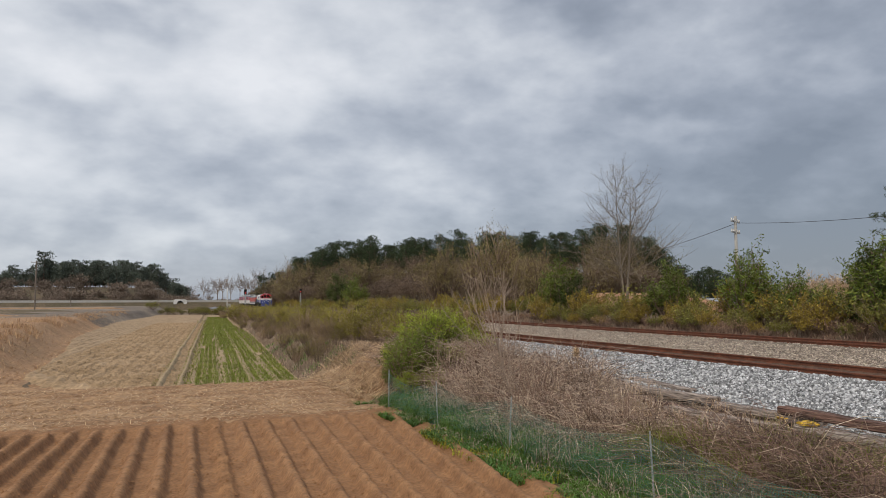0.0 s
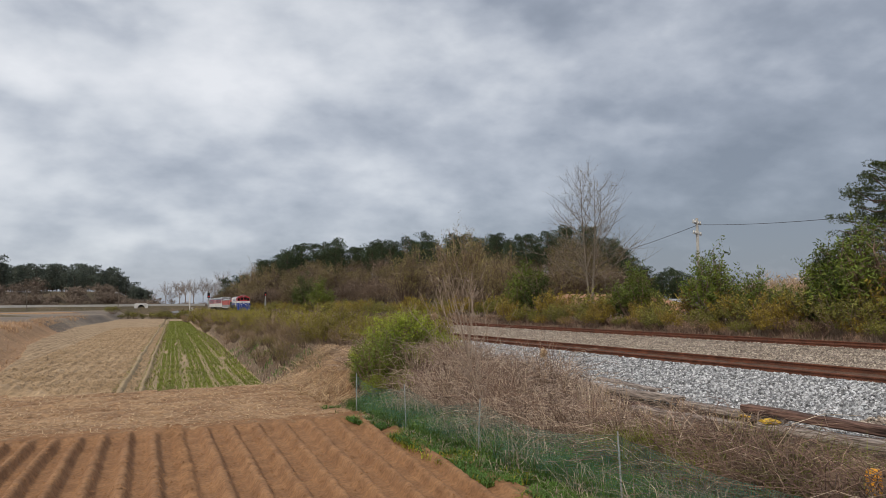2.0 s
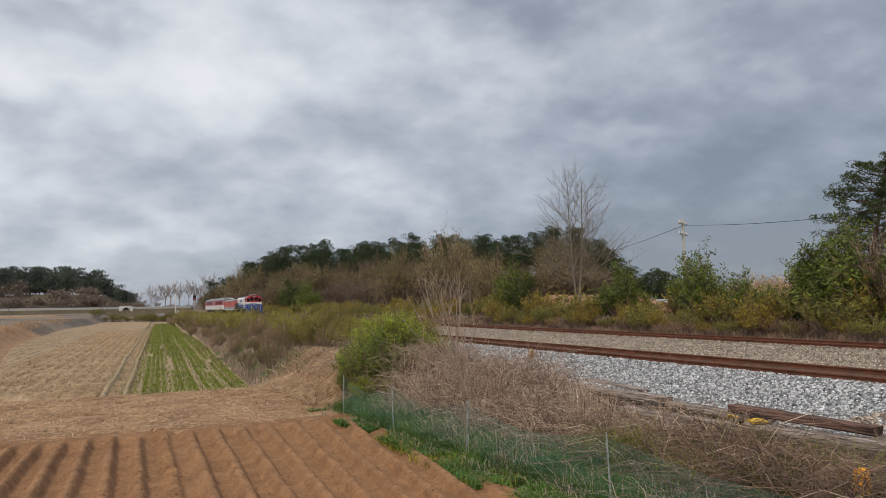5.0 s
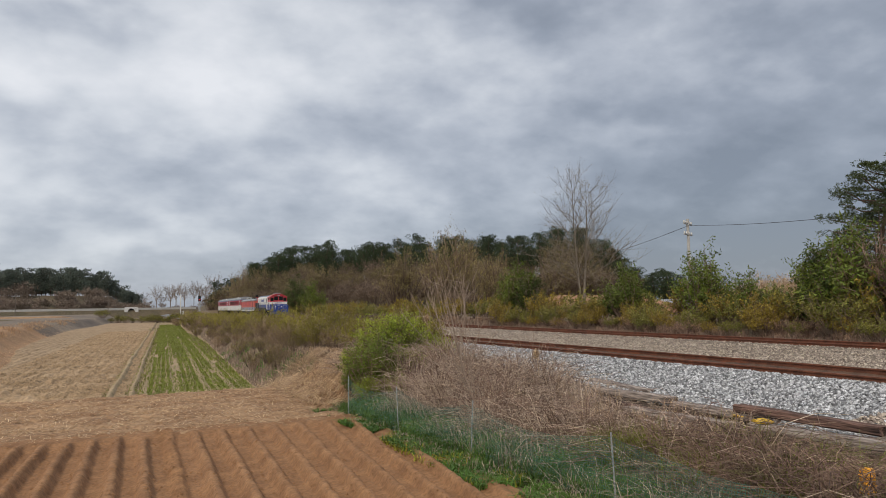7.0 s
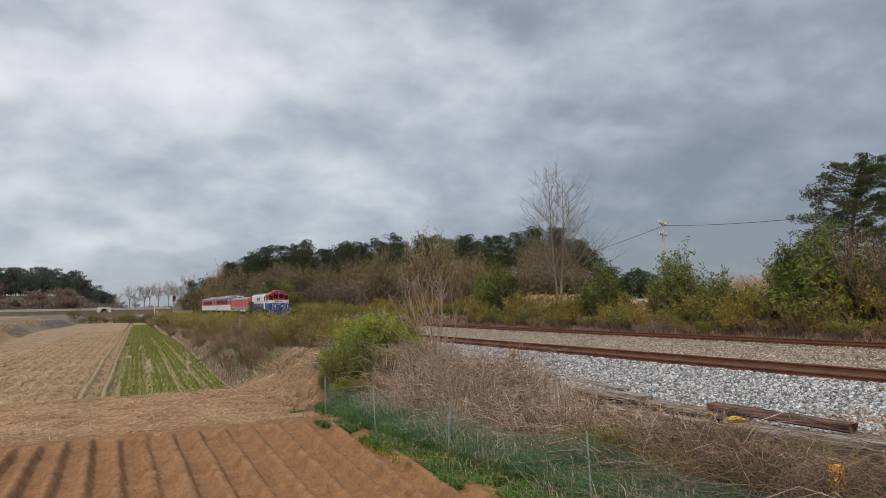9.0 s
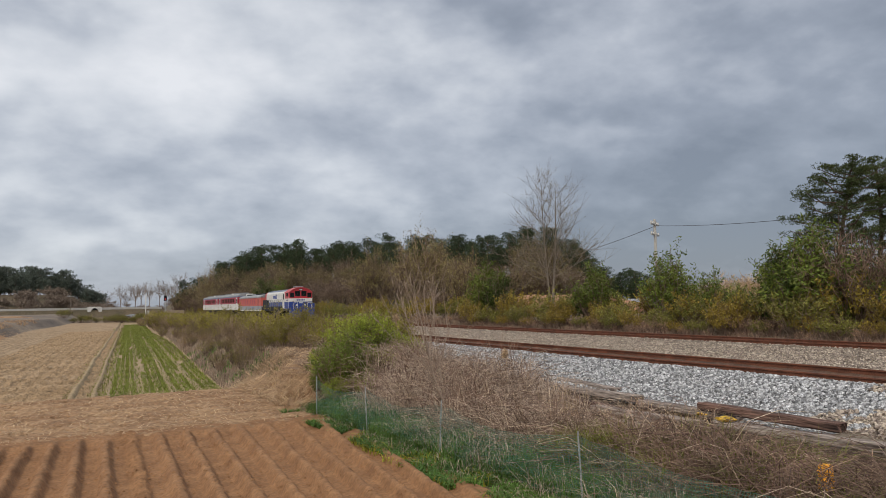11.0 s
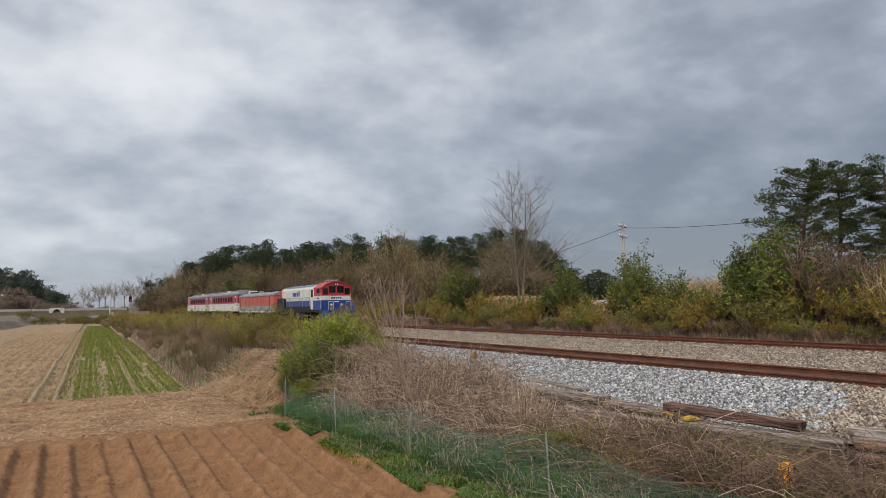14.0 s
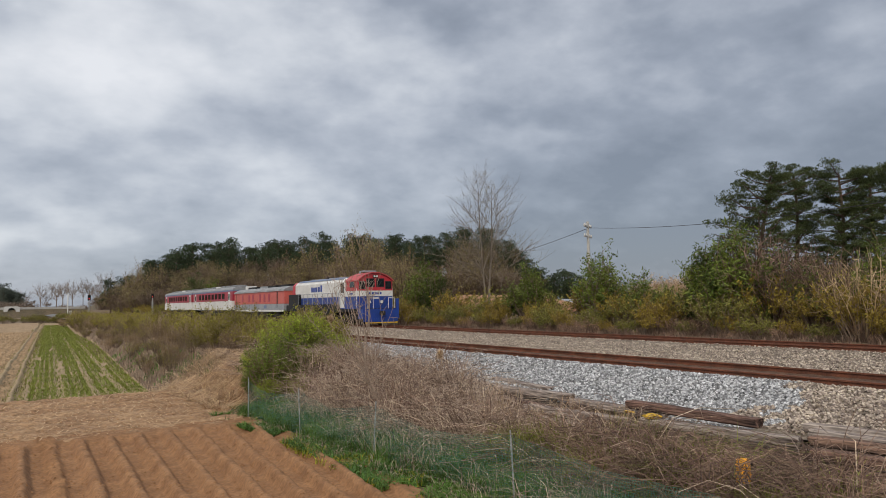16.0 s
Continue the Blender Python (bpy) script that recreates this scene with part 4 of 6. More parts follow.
straw_cascade()
grass_patch("bank_grass", "dry grass on the railway bank above the sown strip", M["hedge_twig"], 8000, lambda: (lambda y: (5.0 + ramp(y, 28, 180, 0, 4.8) + rnd(0, 2.4), y))(27 + 110 * rnd(0, 1) ** 1.7), 0.12, 0.45, 0.012, 0.6, seed=6)
grass_patch("bank_greens", "green weeds at the foot of the bank", M["grass"], 3000, between(5.3, 7.0, 26, 50, 0.5, 0.0, 8.0), 0.1, 0.3, 0.014, 0.6, seed=7)
grass_patch("terrace_grass", "reddish dry grass on the terrace bank", M["rust_grass"], 6000, lambda: (lambda y: (left_foot(y) + 0.2 - rnd(0, 1) ** 1.2 * 14, y))(26 + 100 * rnd(0, 1) ** 1.6), 0.04, 0.16, 0.016, 2.4, seed=8)
grass_patch("bank_face_grass", "reddish dry grass lying on the face of the terrace bank", M["rust_grass"], 2200, lambda: (lambda y: (left_foot(y) - rnd(-0.2, 3.4), y))(30 + 110 * rnd(0, 1) ** 1.6), 0.06, 0.20, 0.020, 2.6, seed=24)
grass_patch("crest_grass", "reddish dry grass along the crest of the terrace", M["rust_grass"], 9000, lambda: (lambda y: (lambda x: (x, y) if fbm(x, y, 0.22, 5.0) > 0.12 else None)(left_foot(y) - 1.8 - abs(random.gauss(0, 2.2))))(34 + 130 * rnd(0, 1) ** 1.5), 0.15, 0.6, 0.018, 0.8, seed=14)
grass_patch("far_track_weeds", "dry and yellow weeds along the far ballast", M["cane"], 9000, lambda: (rnd(25.3, 28.5), -4 + 70 * rnd(0, 1) ** 1.3), 0.1, 0.5, 0.012, 1.0, seed=9)
grass_patch("field_edge_weeds", "thin green weeds at the field edge", M["grass"], 1400, between(-12, -7.5, 20, 26, 0.5, 0.0, 2.0), 0.08, 0.3, 0.012, 0.6, seed=10)


def crop_rows():
    """Drilled rows, thick and even, with a few bare wheel lines left between them."""
    random.seed(82)
    g = Geo()
    for i in range(18):
        bare = i in (0, 5, 10, 14)
        for _ in range(700 if bare else 3100):
            y = 27.0 + 135 * rnd(0, 1) ** 1.8
            x = 0.55 + i * 0.245 + slant(y) - ramp(y, 60, 110, 0, 0.03 * i) + random.gauss(0, 0.055) + 0.05 * fbm(0, y, 0.4, 1.0)
            if fbm(x * 1.2, y * 0.2, 0.5, 3.0 + i * 0.4) < -0.62:
                continue
            s = ramp(y, 27, 90, 1, 2.2)
            g.blade(Vector((x, y, land(x, y) + 0.05)), rnd(0.08, 0.17) * s ** 0.4, rnd(0.2, 1.2), rnd(0, 6.28), 0.014 * s)
    tagged(g.put("young_crop", M["crop"]), "rows of young green crop", "crop", kind="stuff")
    g = Geo()
    for _ in range(2600):
        y = 27.5 + 110 * rnd(0, 1) ** 1.8
        x = slant(y) + random.choice((-0.85, 0.10, 0.42)) + 0.16 * fbm(0, y, 0.07, 3.0) + random.gauss(0, 0.10)
        g.blade(Vector((x, y, land(x, y) + 0.05)), rnd(0.06, 0.16), rnd(0.2, 1.2), rnd(0, 6.28), 0.015 * ramp(y, 27, 90, 1, 2.2))
    tagged(g.put("rut_weeds", M["weed"]), "thin green weeds along the wheel ruts", "weeds", kind="stuff")


crop_rows()


def litter():
    random.seed(83)
    g = Geo()
    for _ in range(9000):
        x, y = rnd(-14, 6.2), 17.3 + 8.3 * rnd(0, 1)
        z = land(x, y) + 0.09
        az, L = rnd(0, 6.28), rnd(0.05, 0.2)
        d = Vector((math.cos(az), math.sin(az), rnd(-0.1, 0.4))) * L
        s = Vector((-math.sin(az), math.cos(az), 0)) * 0.007
        p = Vector((x, y, z))
        n0 = len(g.v)
        g.v += [p - s, p + s, p + d + s, p + d - s]
        g.f.append((n0, n0 + 1, n0 + 2, n0 + 3))
    tagged(g.put("straw_litter", M["straw"]), "chopped straw strewn over the headland", "straw", kind="stuff")


litter()


# ---------------------------------------------------------------- ballast stones
def stones(name, label, mat, n, xs, ys, size, seed, keep=None, power=1.0):
    rs = np.random.RandomState(seed)
    cube = np.array([(-1, -1, -1), (1, -1, -1), (1, 1, -1), (-1, 1, -1), (-1, -1, 1), (1, -1, 1), (1, 1, 1), (-1, 1, 1)], float)
    quads = np.array([(4, 5, 6, 7), (0, 1, 5, 4), (1, 2, 6, 5), (2, 3, 7, 6), (3, 0, 4, 7)])
    x = rs.uniform(*xs, n)
    y = ys[0] + (ys[1] - ys[0]) * rs.uniform(0, 1, n) ** power
    if keep:
        ok = np.array([keep(a, b) for a, b in zip(x, y)])
        x, y = x[ok], y[ok]
    n = len(x)
    z = np.array([ballast_height(a, b) for a, b in zip(x, y)])
    v = cube[None] * rs.uniform(0.45, 1.25, (n, 8, 3)) * (rs.uniform(0.6, 1.3, (n, 1, 1)) * size * 0.5)
    q = rs.normal(size=(n, 4))
    q /= np.linalg.norm(q, axis=1)[:, None]
    w, a, b, c = q.T
    R = np.stack([1 - 2 * (b * b + c * c), 2 * (a * b - c * w), 2 * (a * c + b * w), 2 * (a * b + c * w), 1 - 2 * (a * a + c * c), 2 * (b * c - a * w), 2 * (a * c - b * w), 2 * (b * c + a * w), 1 - 2 * (a * a + b * b)], 1).reshape(n, 3, 3)
    v = np.einsum("nij,nkj->nki", R, v) + np.stack([x, y, z + size * 0.22], 1)[:, None]
    f = (quads[None] + 8 * np.arange(n)[:, None, None]).reshape(-1, 4)
    me = bpy.data.meshes.new(name)
    me.from_pydata(v.reshape(-1, 3).tolist(), [], f.tolist())
    me.update()
    tagged(finish(new(name, me), mat), label, "ballast", kind="stuff")


def is_new(x, y):
    return y > 7.6 + 1.2 * fbm(x, y, 0.8) and x < 13.25


stones("grey_ballast_stones", "angular light grey ballast stones on the shoulder", M["stone_grey"], 44000, (10.3, 13.3), (4.0, 46), 0.040, 91, is_new, 1.7)
stones("brown_ballast_stones", "weathered brown ballast stones between the tracks", M["stone_brown"], 46000, (15.0, 22.15), (3.0, 62), 0.038, 92, None, 1.5)
stones("mixed_ballast_stones", "brownish ballast stones beside the near rail", M["stone_brown"], 11000, (10.6, 13.3), (1.0, 9.5), 0.041, 93, lambda x, y: not is_new(x, y))
stones("outer_ballast_stones", "weathered ballast stones around the far rails", M["stone_brown"], 4000, (23.9, 25.8), (1.0, 60), 0.065, 95, None, 1.4)


def clods(name, label, mat, n, spot, height, size, seed):
    """Loose lumps of earth lying on a field."""
    random.seed(seed)
    g = Geo()
    for _ in range(n):
        x, y = spot()
        k = size * rnd(0.5, 1.4) * ramp(y, 25, 90, 1, 1.8)
        c = Vector((x, y, height(x, y) + k * 0.15))
        n0 = len(g.v)
        a = rnd(0, 6.28)
        for j in range(5):
            w = a + j * 1.2566 + rnd(-0.3, 0.3)
            g.v.append(c + Vector((math.cos(w) * k * rnd(0.4, 0.7), math.sin(w) * k * rnd(0.4, 0.7), -k * 0.2)))
        g.v.append(c + Vector((rnd(-0.2, 0.2) * k, rnd(-0.2, 0.2) * k, k * rnd(0.1, 0.3))))
        g.f += [(n0 + j, n0 + (j + 1) % 5, n0 + 5) for j in range(5)]
    tagged(g.put(name, mat), label, "clods", kind="stuff")


clods("pale_clods", "pale dry clods on the harrowed field", M["tan"], 15000, lambda: (lambda y: (slant(y) - 0.9 - rnd(0, 1) * ramp(y, 28, 40, 1.5, 6.0), y))(28.5 + 90 * rnd(0, 1) ** 1.7), tan_height, 0.13, 401)
clods("brown_clods", "brown clods on the headland", M["stubble"], 6000, lambda: (rnd(-13, 6), rnd(17.4, 25.5)), lambda x, y: land(x, y) + 0.03, 0.06, 402)
clods("soil_clods", "small red-brown clods in the furrows", M["soil"], 5200, lambda: (rnd(-7, 5.2), rnd(8.2, 17.3)), ploughed, 0.045, 403)
clods("rut_clods", "pale clods along the bare edge of the crop", M["tan"], 1600, lambda: (lambda y: (slant(y) - 0.7 + rnd(-0.25, 0.6), y))(27.6 + 90 * rnd(0, 1) ** 1.6), lambda x, y: land(x, y) + 0.08, 0.11, 404)


# ---------------------------------------------------------------- old sleepers on the bank
def sleeper(x, y, z, length, yaw, tilt=0.0, mat="timber", w=0.24, h=0.16, seed=0, label="weathered grey timber sleeper discarded beside the ballast"):
    random.seed(300 + seed)
    bm = bmesh.new()
    n = 9
    rings = []
    for i in range(n):
        t = (i / (n - 1) - 0.5) * length
        a, b = w / 2 * rnd(0.93, 1.05), h / 2 * rnd(0.93, 1.05)
        c = 0.022
        prof = [(-a + c, -b), (a - c, -b), (a, -b + c), (a, b - c), (a - c, b), (rnd(-0.02, 0.02), b - rnd(0, 0.012)), (-a + c, b), (-a, b - c), (-a, -b + c)]
        rings.append([bm.verts.new((px + rnd(-0.006, 0.006), t + (rnd(-0.03, 0.03) if i in (0, n - 1) else 0), pz + b)) for px, pz in prof])
    k = len(rings[0])
    for i in range(n - 1):
        for j in range(k):
            bm.faces.new((rings[i][j], rings[i][(j + 1) % k], rings[i + 1][(j + 1) % k], rings[i + 1][j]))
    bm.faces.new(rings[0][::-1])
    bm.faces.new(rings[-1])
    me = bpy.data.meshes.new("timber_sleeper")
    bm.to_mesh(me)
    bm.free()
    ob = finish(new("timber_sleeper", me), M[mat])
    ob.matrix_basis = pose(x, y, z, tilt, 0, yaw)
    return tagged(ob, label, "sleeper", "discarded sleepers")


# ---------------------------------------------------------------- net fence
def fence():
    line = [(5.37, 18.1), (5.62, 15.0), (5.90, 11.9), (6.12, 7.9), (6.35, 3.2)]
    root = tagged(new("net_fence"), "sagging green plastic net on thin metal posts", "fence")
    random.seed(84)
    for i, (x, y) in enumerate(line):
        g = Geo()
        lean = (rnd(-0.06, 0.06), rnd(-0.05, 0.09))
        z = land(x, y)
        g.tube([Vector((x, y, z - 0.2)), Vector((x + lean[0] * 0.5, y + lean[1] * 0.5, z + 0.5)), Vector((x + lean[0], y + lean[1], z + 1.02))], 0.014, 0.013, 6)
        g.put("post", M["post"], root)
    g = Geo()
    cols, levels = [], 27
    for i in range(len(line) - 1):
        (x0, y0), (x1, y1) = line[i], line[i + 1]
        n = int(math.hypot(x1 - x0, y1 - y0) / 0.036)
        for j in range(n):
            k = j / n
            x, y = x0 + (x1 - x0) * k, y0 + (y1 - y0) * k
            sag = 0.75 + 0.2 * abs(2 * k - 1) ** 1.5 + 0.05 * fbm(y, 0, 1.0)
            cols.append([Vector((x - 0.03 + 0.06 * fbm(y, l * 0.3, 1.3, 1.0), y, land(x, y) + sag * l / (levels - 1))) for l in range(levels)])
    w = Vector((0, 0.0019, 0))
    for c in cols:
        for a, b in zip(c[::2], c[2::2]):
            n0 = len(g.v)
            g.v += [a - w, a + w, b + w, b - w]
            g.f.append((n0, n0 + 1, n0 + 2, n0 + 3))
    w = Vector((0, 0, 0.0018))
    for l in range(levels):
        for a, b in zip(cols, cols[1:]):
            n0 = len(g.v)
            g.v += [a[l] - w, b[l] - w, b[l] + w, a[l] + w]
            g.f.append((n0, n0 + 1, n0 + 2, n0 + 3))
    g.put("net", M["net"], root, label="loose green plastic netting")


fence()

random.seed(301)
for i, (x, y, length, yaw, mat, dz) in enumerate((
        (10.25, 10.0, 2.4, 3, "timber", -0.06), (10.12, 12.35, 2.5, 2, "timber", 0.0), (10.05, 8.05, 2.5, 5, "timber_brown", 0.10), (10.85, 8.6, 2.4, -8, "timber_brown", -0.09),
        (9.05, 9.85, 2.6, 3, "timber", 0.03), (9.5, 7.15, 2.6, 8, "timber", 0.02), (8.75, 9.2, 2.4, 6, "timber", -0.05), (9.35, 11.9, 2.5, -8, "timber_brown", -0.03),
        (10.8, 5.2, 2.4, 1, "timber", 0.03), (9.95, 4.5, 2.5, 7, "timber_brown", 0.05), (10.4, 4.8, 2.5, 4, "timber", 0.0), (9.5, 4.3, 2.4, 6, "timber_brown", 0.0),
        (11.0, 13.9, 2.5, -5, "timber", -0.02), (10.5, 14.9, 2.5, -6, "timber", -0.06))):
    z = max(land(x, y), ballast_height(x, y) if x > 11 else -9) + 0.06 + dz
    sleeper(x, y, z, length, yaw, rnd(-1.0, 1.0), mat, rnd(0.20, 0.23), rnd(0.13, 0.16), i, "dark tarred timber sleeper lying beside the ballast" if mat == "timber_brown" else "weathered grey timber sleeper lying beside the ballast")


def crumpled(name, label, category, mat, x, y, z, sx, sy, sz, seed):
    """A crumpled sheet: a folded little grid with thickness."""
    random.seed(seed)
    bm = bmesh.new()
    bmesh.ops.create_icosphere(bm, subdivisions=2, radius=1.0)
    for v in bm.verts:
        k = 1 + 1.1 * noise.noise(v.co * 3.1 + Vector((seed, 0, 0)))
        v.co = Vector((v.co.x * sx * k, v.co.y * sy * k, v.co.z * sz * k))
    me = bpy.data.meshes.new(name)
    bm.to_mesh(me)
    bm.free()
    ob = finish(new(name, me), M[mat])
    ob.location = (x, y, z)
    return tagged(ob, label, category)


crumpled("yellow_rag", "crumpled yellow plastic rag lying on a sleeper", "rag", "yellow", 9.32, 8.2, -0.40, 0.09, 0.15, 0.05, 5)
crumpled("yellow_rag", "flat yellow plastic scrap lying on a sleeper", "rag", "yellow", 9.55, 8.95, -0.44, 0.05, 0.12, 0.025, 6)


def marker():
    """An orange ribbed plastic can hanging among the brambles."""
    root = tagged(new("plastic_can"), "orange ribbed plastic can among the brambles", "can")
    bm = bmesh.new()
    prof = [(0.0, 0.0), (0.07, 0.0), (0.075, 0.02), (0.068, 0.07), (0.078, 0.075), (0.078, 0.09), (0.068, 0.095), (0.068, 0.15), (0.078, 0.155), (0.078, 0.17), (0.068, 0.175), (0.066, 0.22), (0.05, 0.24), (0.0, 0.24)]
    rings = [[bm.verts.new((r * math.cos(a * math.pi / 6), r * math.sin(a * math.pi / 6), z)) for a in range(12)] for r, z in prof[1:-1]]
    for a, b in zip(rings, rings[1:]):
        for i in range(12):
            bm.faces.new((a[i], a[(i + 1) % 12], b[(i + 1) % 12], b[i]))
    bm.faces.new(rings[0][::-1])
    bm.faces.new(rings[-1])
    part("body", bm, M["orange"], root)
    # solid black block paints the shade of a hole; the can stays closed
    bm = bmesh.new()
    box(bm, -0.03, 0.03, -0.085, -0.07, 0.17, 0.205)
    part("opening", bm, M["black"], root, "black block standing in for a shaded opening")
    root.matrix_basis = pose(7.36, 5.15, -0.58, 4, 6, 60) @ Matrix.Scale(1.15, 4)


def box(bm, x0, x1, y0, y1, z0, z1, mat=0):
    vs = [bm.verts.new(p) for p in ((x0, y0, z0), (x1, y0, z0), (x1, y1, z0), (x0, y1, z0), (x0, y0, z1), (x1, y0, z1), (x1, y1, z1), (x0, y1, z1))]
    for f in ((3, 2, 1, 0), (4, 5, 6, 7), (0, 1, 5, 4), (1, 2, 6, 5), (2, 3, 7, 6), (3, 0, 4, 7)):
        bm.faces.new([vs[i] for i in f]).material_index = mat


def prism(bm, outline, y0, y1):
    """The outline (x, z), counter-clockwise seen from -y, drawn out from y0 to y1."""
    a = [bm.verts.new((x, y0, z)) for x, z in outline]
    b = [bm.verts.new((x, y1, z)) for x, z in outline]
    n = len(a)
    for i in range(n):
        bm.faces.new((a[i], b[i], b[(i + 1) % n], a[(i + 1) % n]))
    bm.faces.new(a)
    bm.faces.new(b[::-1])


def rod(bm, p, q, r, sides=8):
    """A round bar from p to q."""
    p, q = Vector(p), Vector(q)
    d = (q - p).normalized()
    u = d.orthogonal().normalized()
    w = d.cross(u)
    ring = [[bm.verts.new(c + u * (r * math.cos(2 * math.pi * i / sides)) + w * (r * math.sin(2 * math.pi * i / sides))) for i in range(sides)] for c in (p, q)]
    for i in range(sides):
        bm.faces.new((ring[0][i], ring[0][(i + 1) % sides], ring[1][(i + 1) % sides], ring[1][i]))
    bm.faces.new(ring[0][::-1])
    bm.faces.new(ring[1])


def part(name, bm, mat, parent, label="", bevel=0.0):
    bmesh.ops.recalc_face_normals(bm, faces=bm.faces[:])
    if bevel:
        bmesh.ops.bevel(bm, geom=bm.edges[:], offset=bevel, segments=2, affect="EDGES", clamp_overlap=True)
    me = bpy.data.meshes.new(name)
    bm.to_mesh(me)
    bm.free()
    ob = finish(new(name, me), mat)
    ob.parent = parent
    return tagged(ob, label)


def quick(name, mat, parent, *boxes, label="", bevel=0.0):
    bm = bmesh.new()
    for b in boxes:
        box(bm, *b)
    return part(name, bm, M[mat], parent, label, bevel)


marker()

# ---------------------------------------------------------------- train
WHEELS = []


def bogie(car, y, axles, gap):
    b = quick("bogie", "dark", car, (-1.12, -1.0, y - gap * (axles - 1) / 2 - 0.5, y + gap * (axles - 1) / 2 + 0.5, 0.42, 0.72), (1.0, 1.12, y - gap * (axles - 1) / 2 - 0.5, y + gap * (axles - 1) / 2 + 0.5, 0.42, 0.72), (-1.0, 1.0, y - 0.3, y + 0.3, 0.4, 0.7), bevel=0.02, label="dark steel bogie frame")
    for i in range(axles):
        yy = y + (i - (axles - 1) / 2) * gap
        bm = bmesh.new()
        rod(bm, (-0.85, 0, 0), (0.85, 0, 0), 0.08)
        for sx in (-1, 1):
            rod(bm, (sx * 0.70, 0, 0), (sx * 0.83, 0, 0), 0.46, 20)
            rod(bm, (sx * 0.66, 0, 0), (sx * 0.70, 0, 0), 0.49, 20)
        w = part("wheelset", bm, M["dark"], b, "worn steel wheelset")
        WHEELS.append((w, yy))
        w.location = (0, yy, 0.46)


def side_window(car, side, y0, y1, z0, z1, x, frame_mat="grey", name="window"):
    """A dark pane in a thin frame, standing just off a side wall."""
    s = side
    win = quick(name, frame_mat, car, (s * x, s * (x + 0.015), y0 - 0.05, y1 + 0.05, z0 - 0.05, z0), (s * x, s * (x + 0.015), y0 - 0.05, y1 + 0.05, z1, z1 + 0.05), (s * x, s * (x + 0.015), y0 - 0.05, y0, z0, z1), (s * x, s * (x + 0.015), y1, y1 + 0.05, z0, z1))
    quick("pane", "glass", win, (s * x, s * (x + 0.006), y0, y1, z0, z1), label="dark glass pane")


def end_window(car, x0, x1, z0, z1, y):
    win = quick("window", "black", car, (x0 - 0.05, x1 + 0.05, y - 0.02, y, z0 - 0.05, z0), (x0 - 0.05, x1 + 0.05, y - 0.02, y, z1, z1 + 0.05), (x0 - 0.05, x0, y - 0.02, y, z0, z1), (x1, x1 + 0.05, y - 0.02, y, z0, z1), label="dark rubber window frame")
    quick("pane", "glass", win, (x0, x1, y - 0.008, y, z0, z1), label="dark windscreen glass")


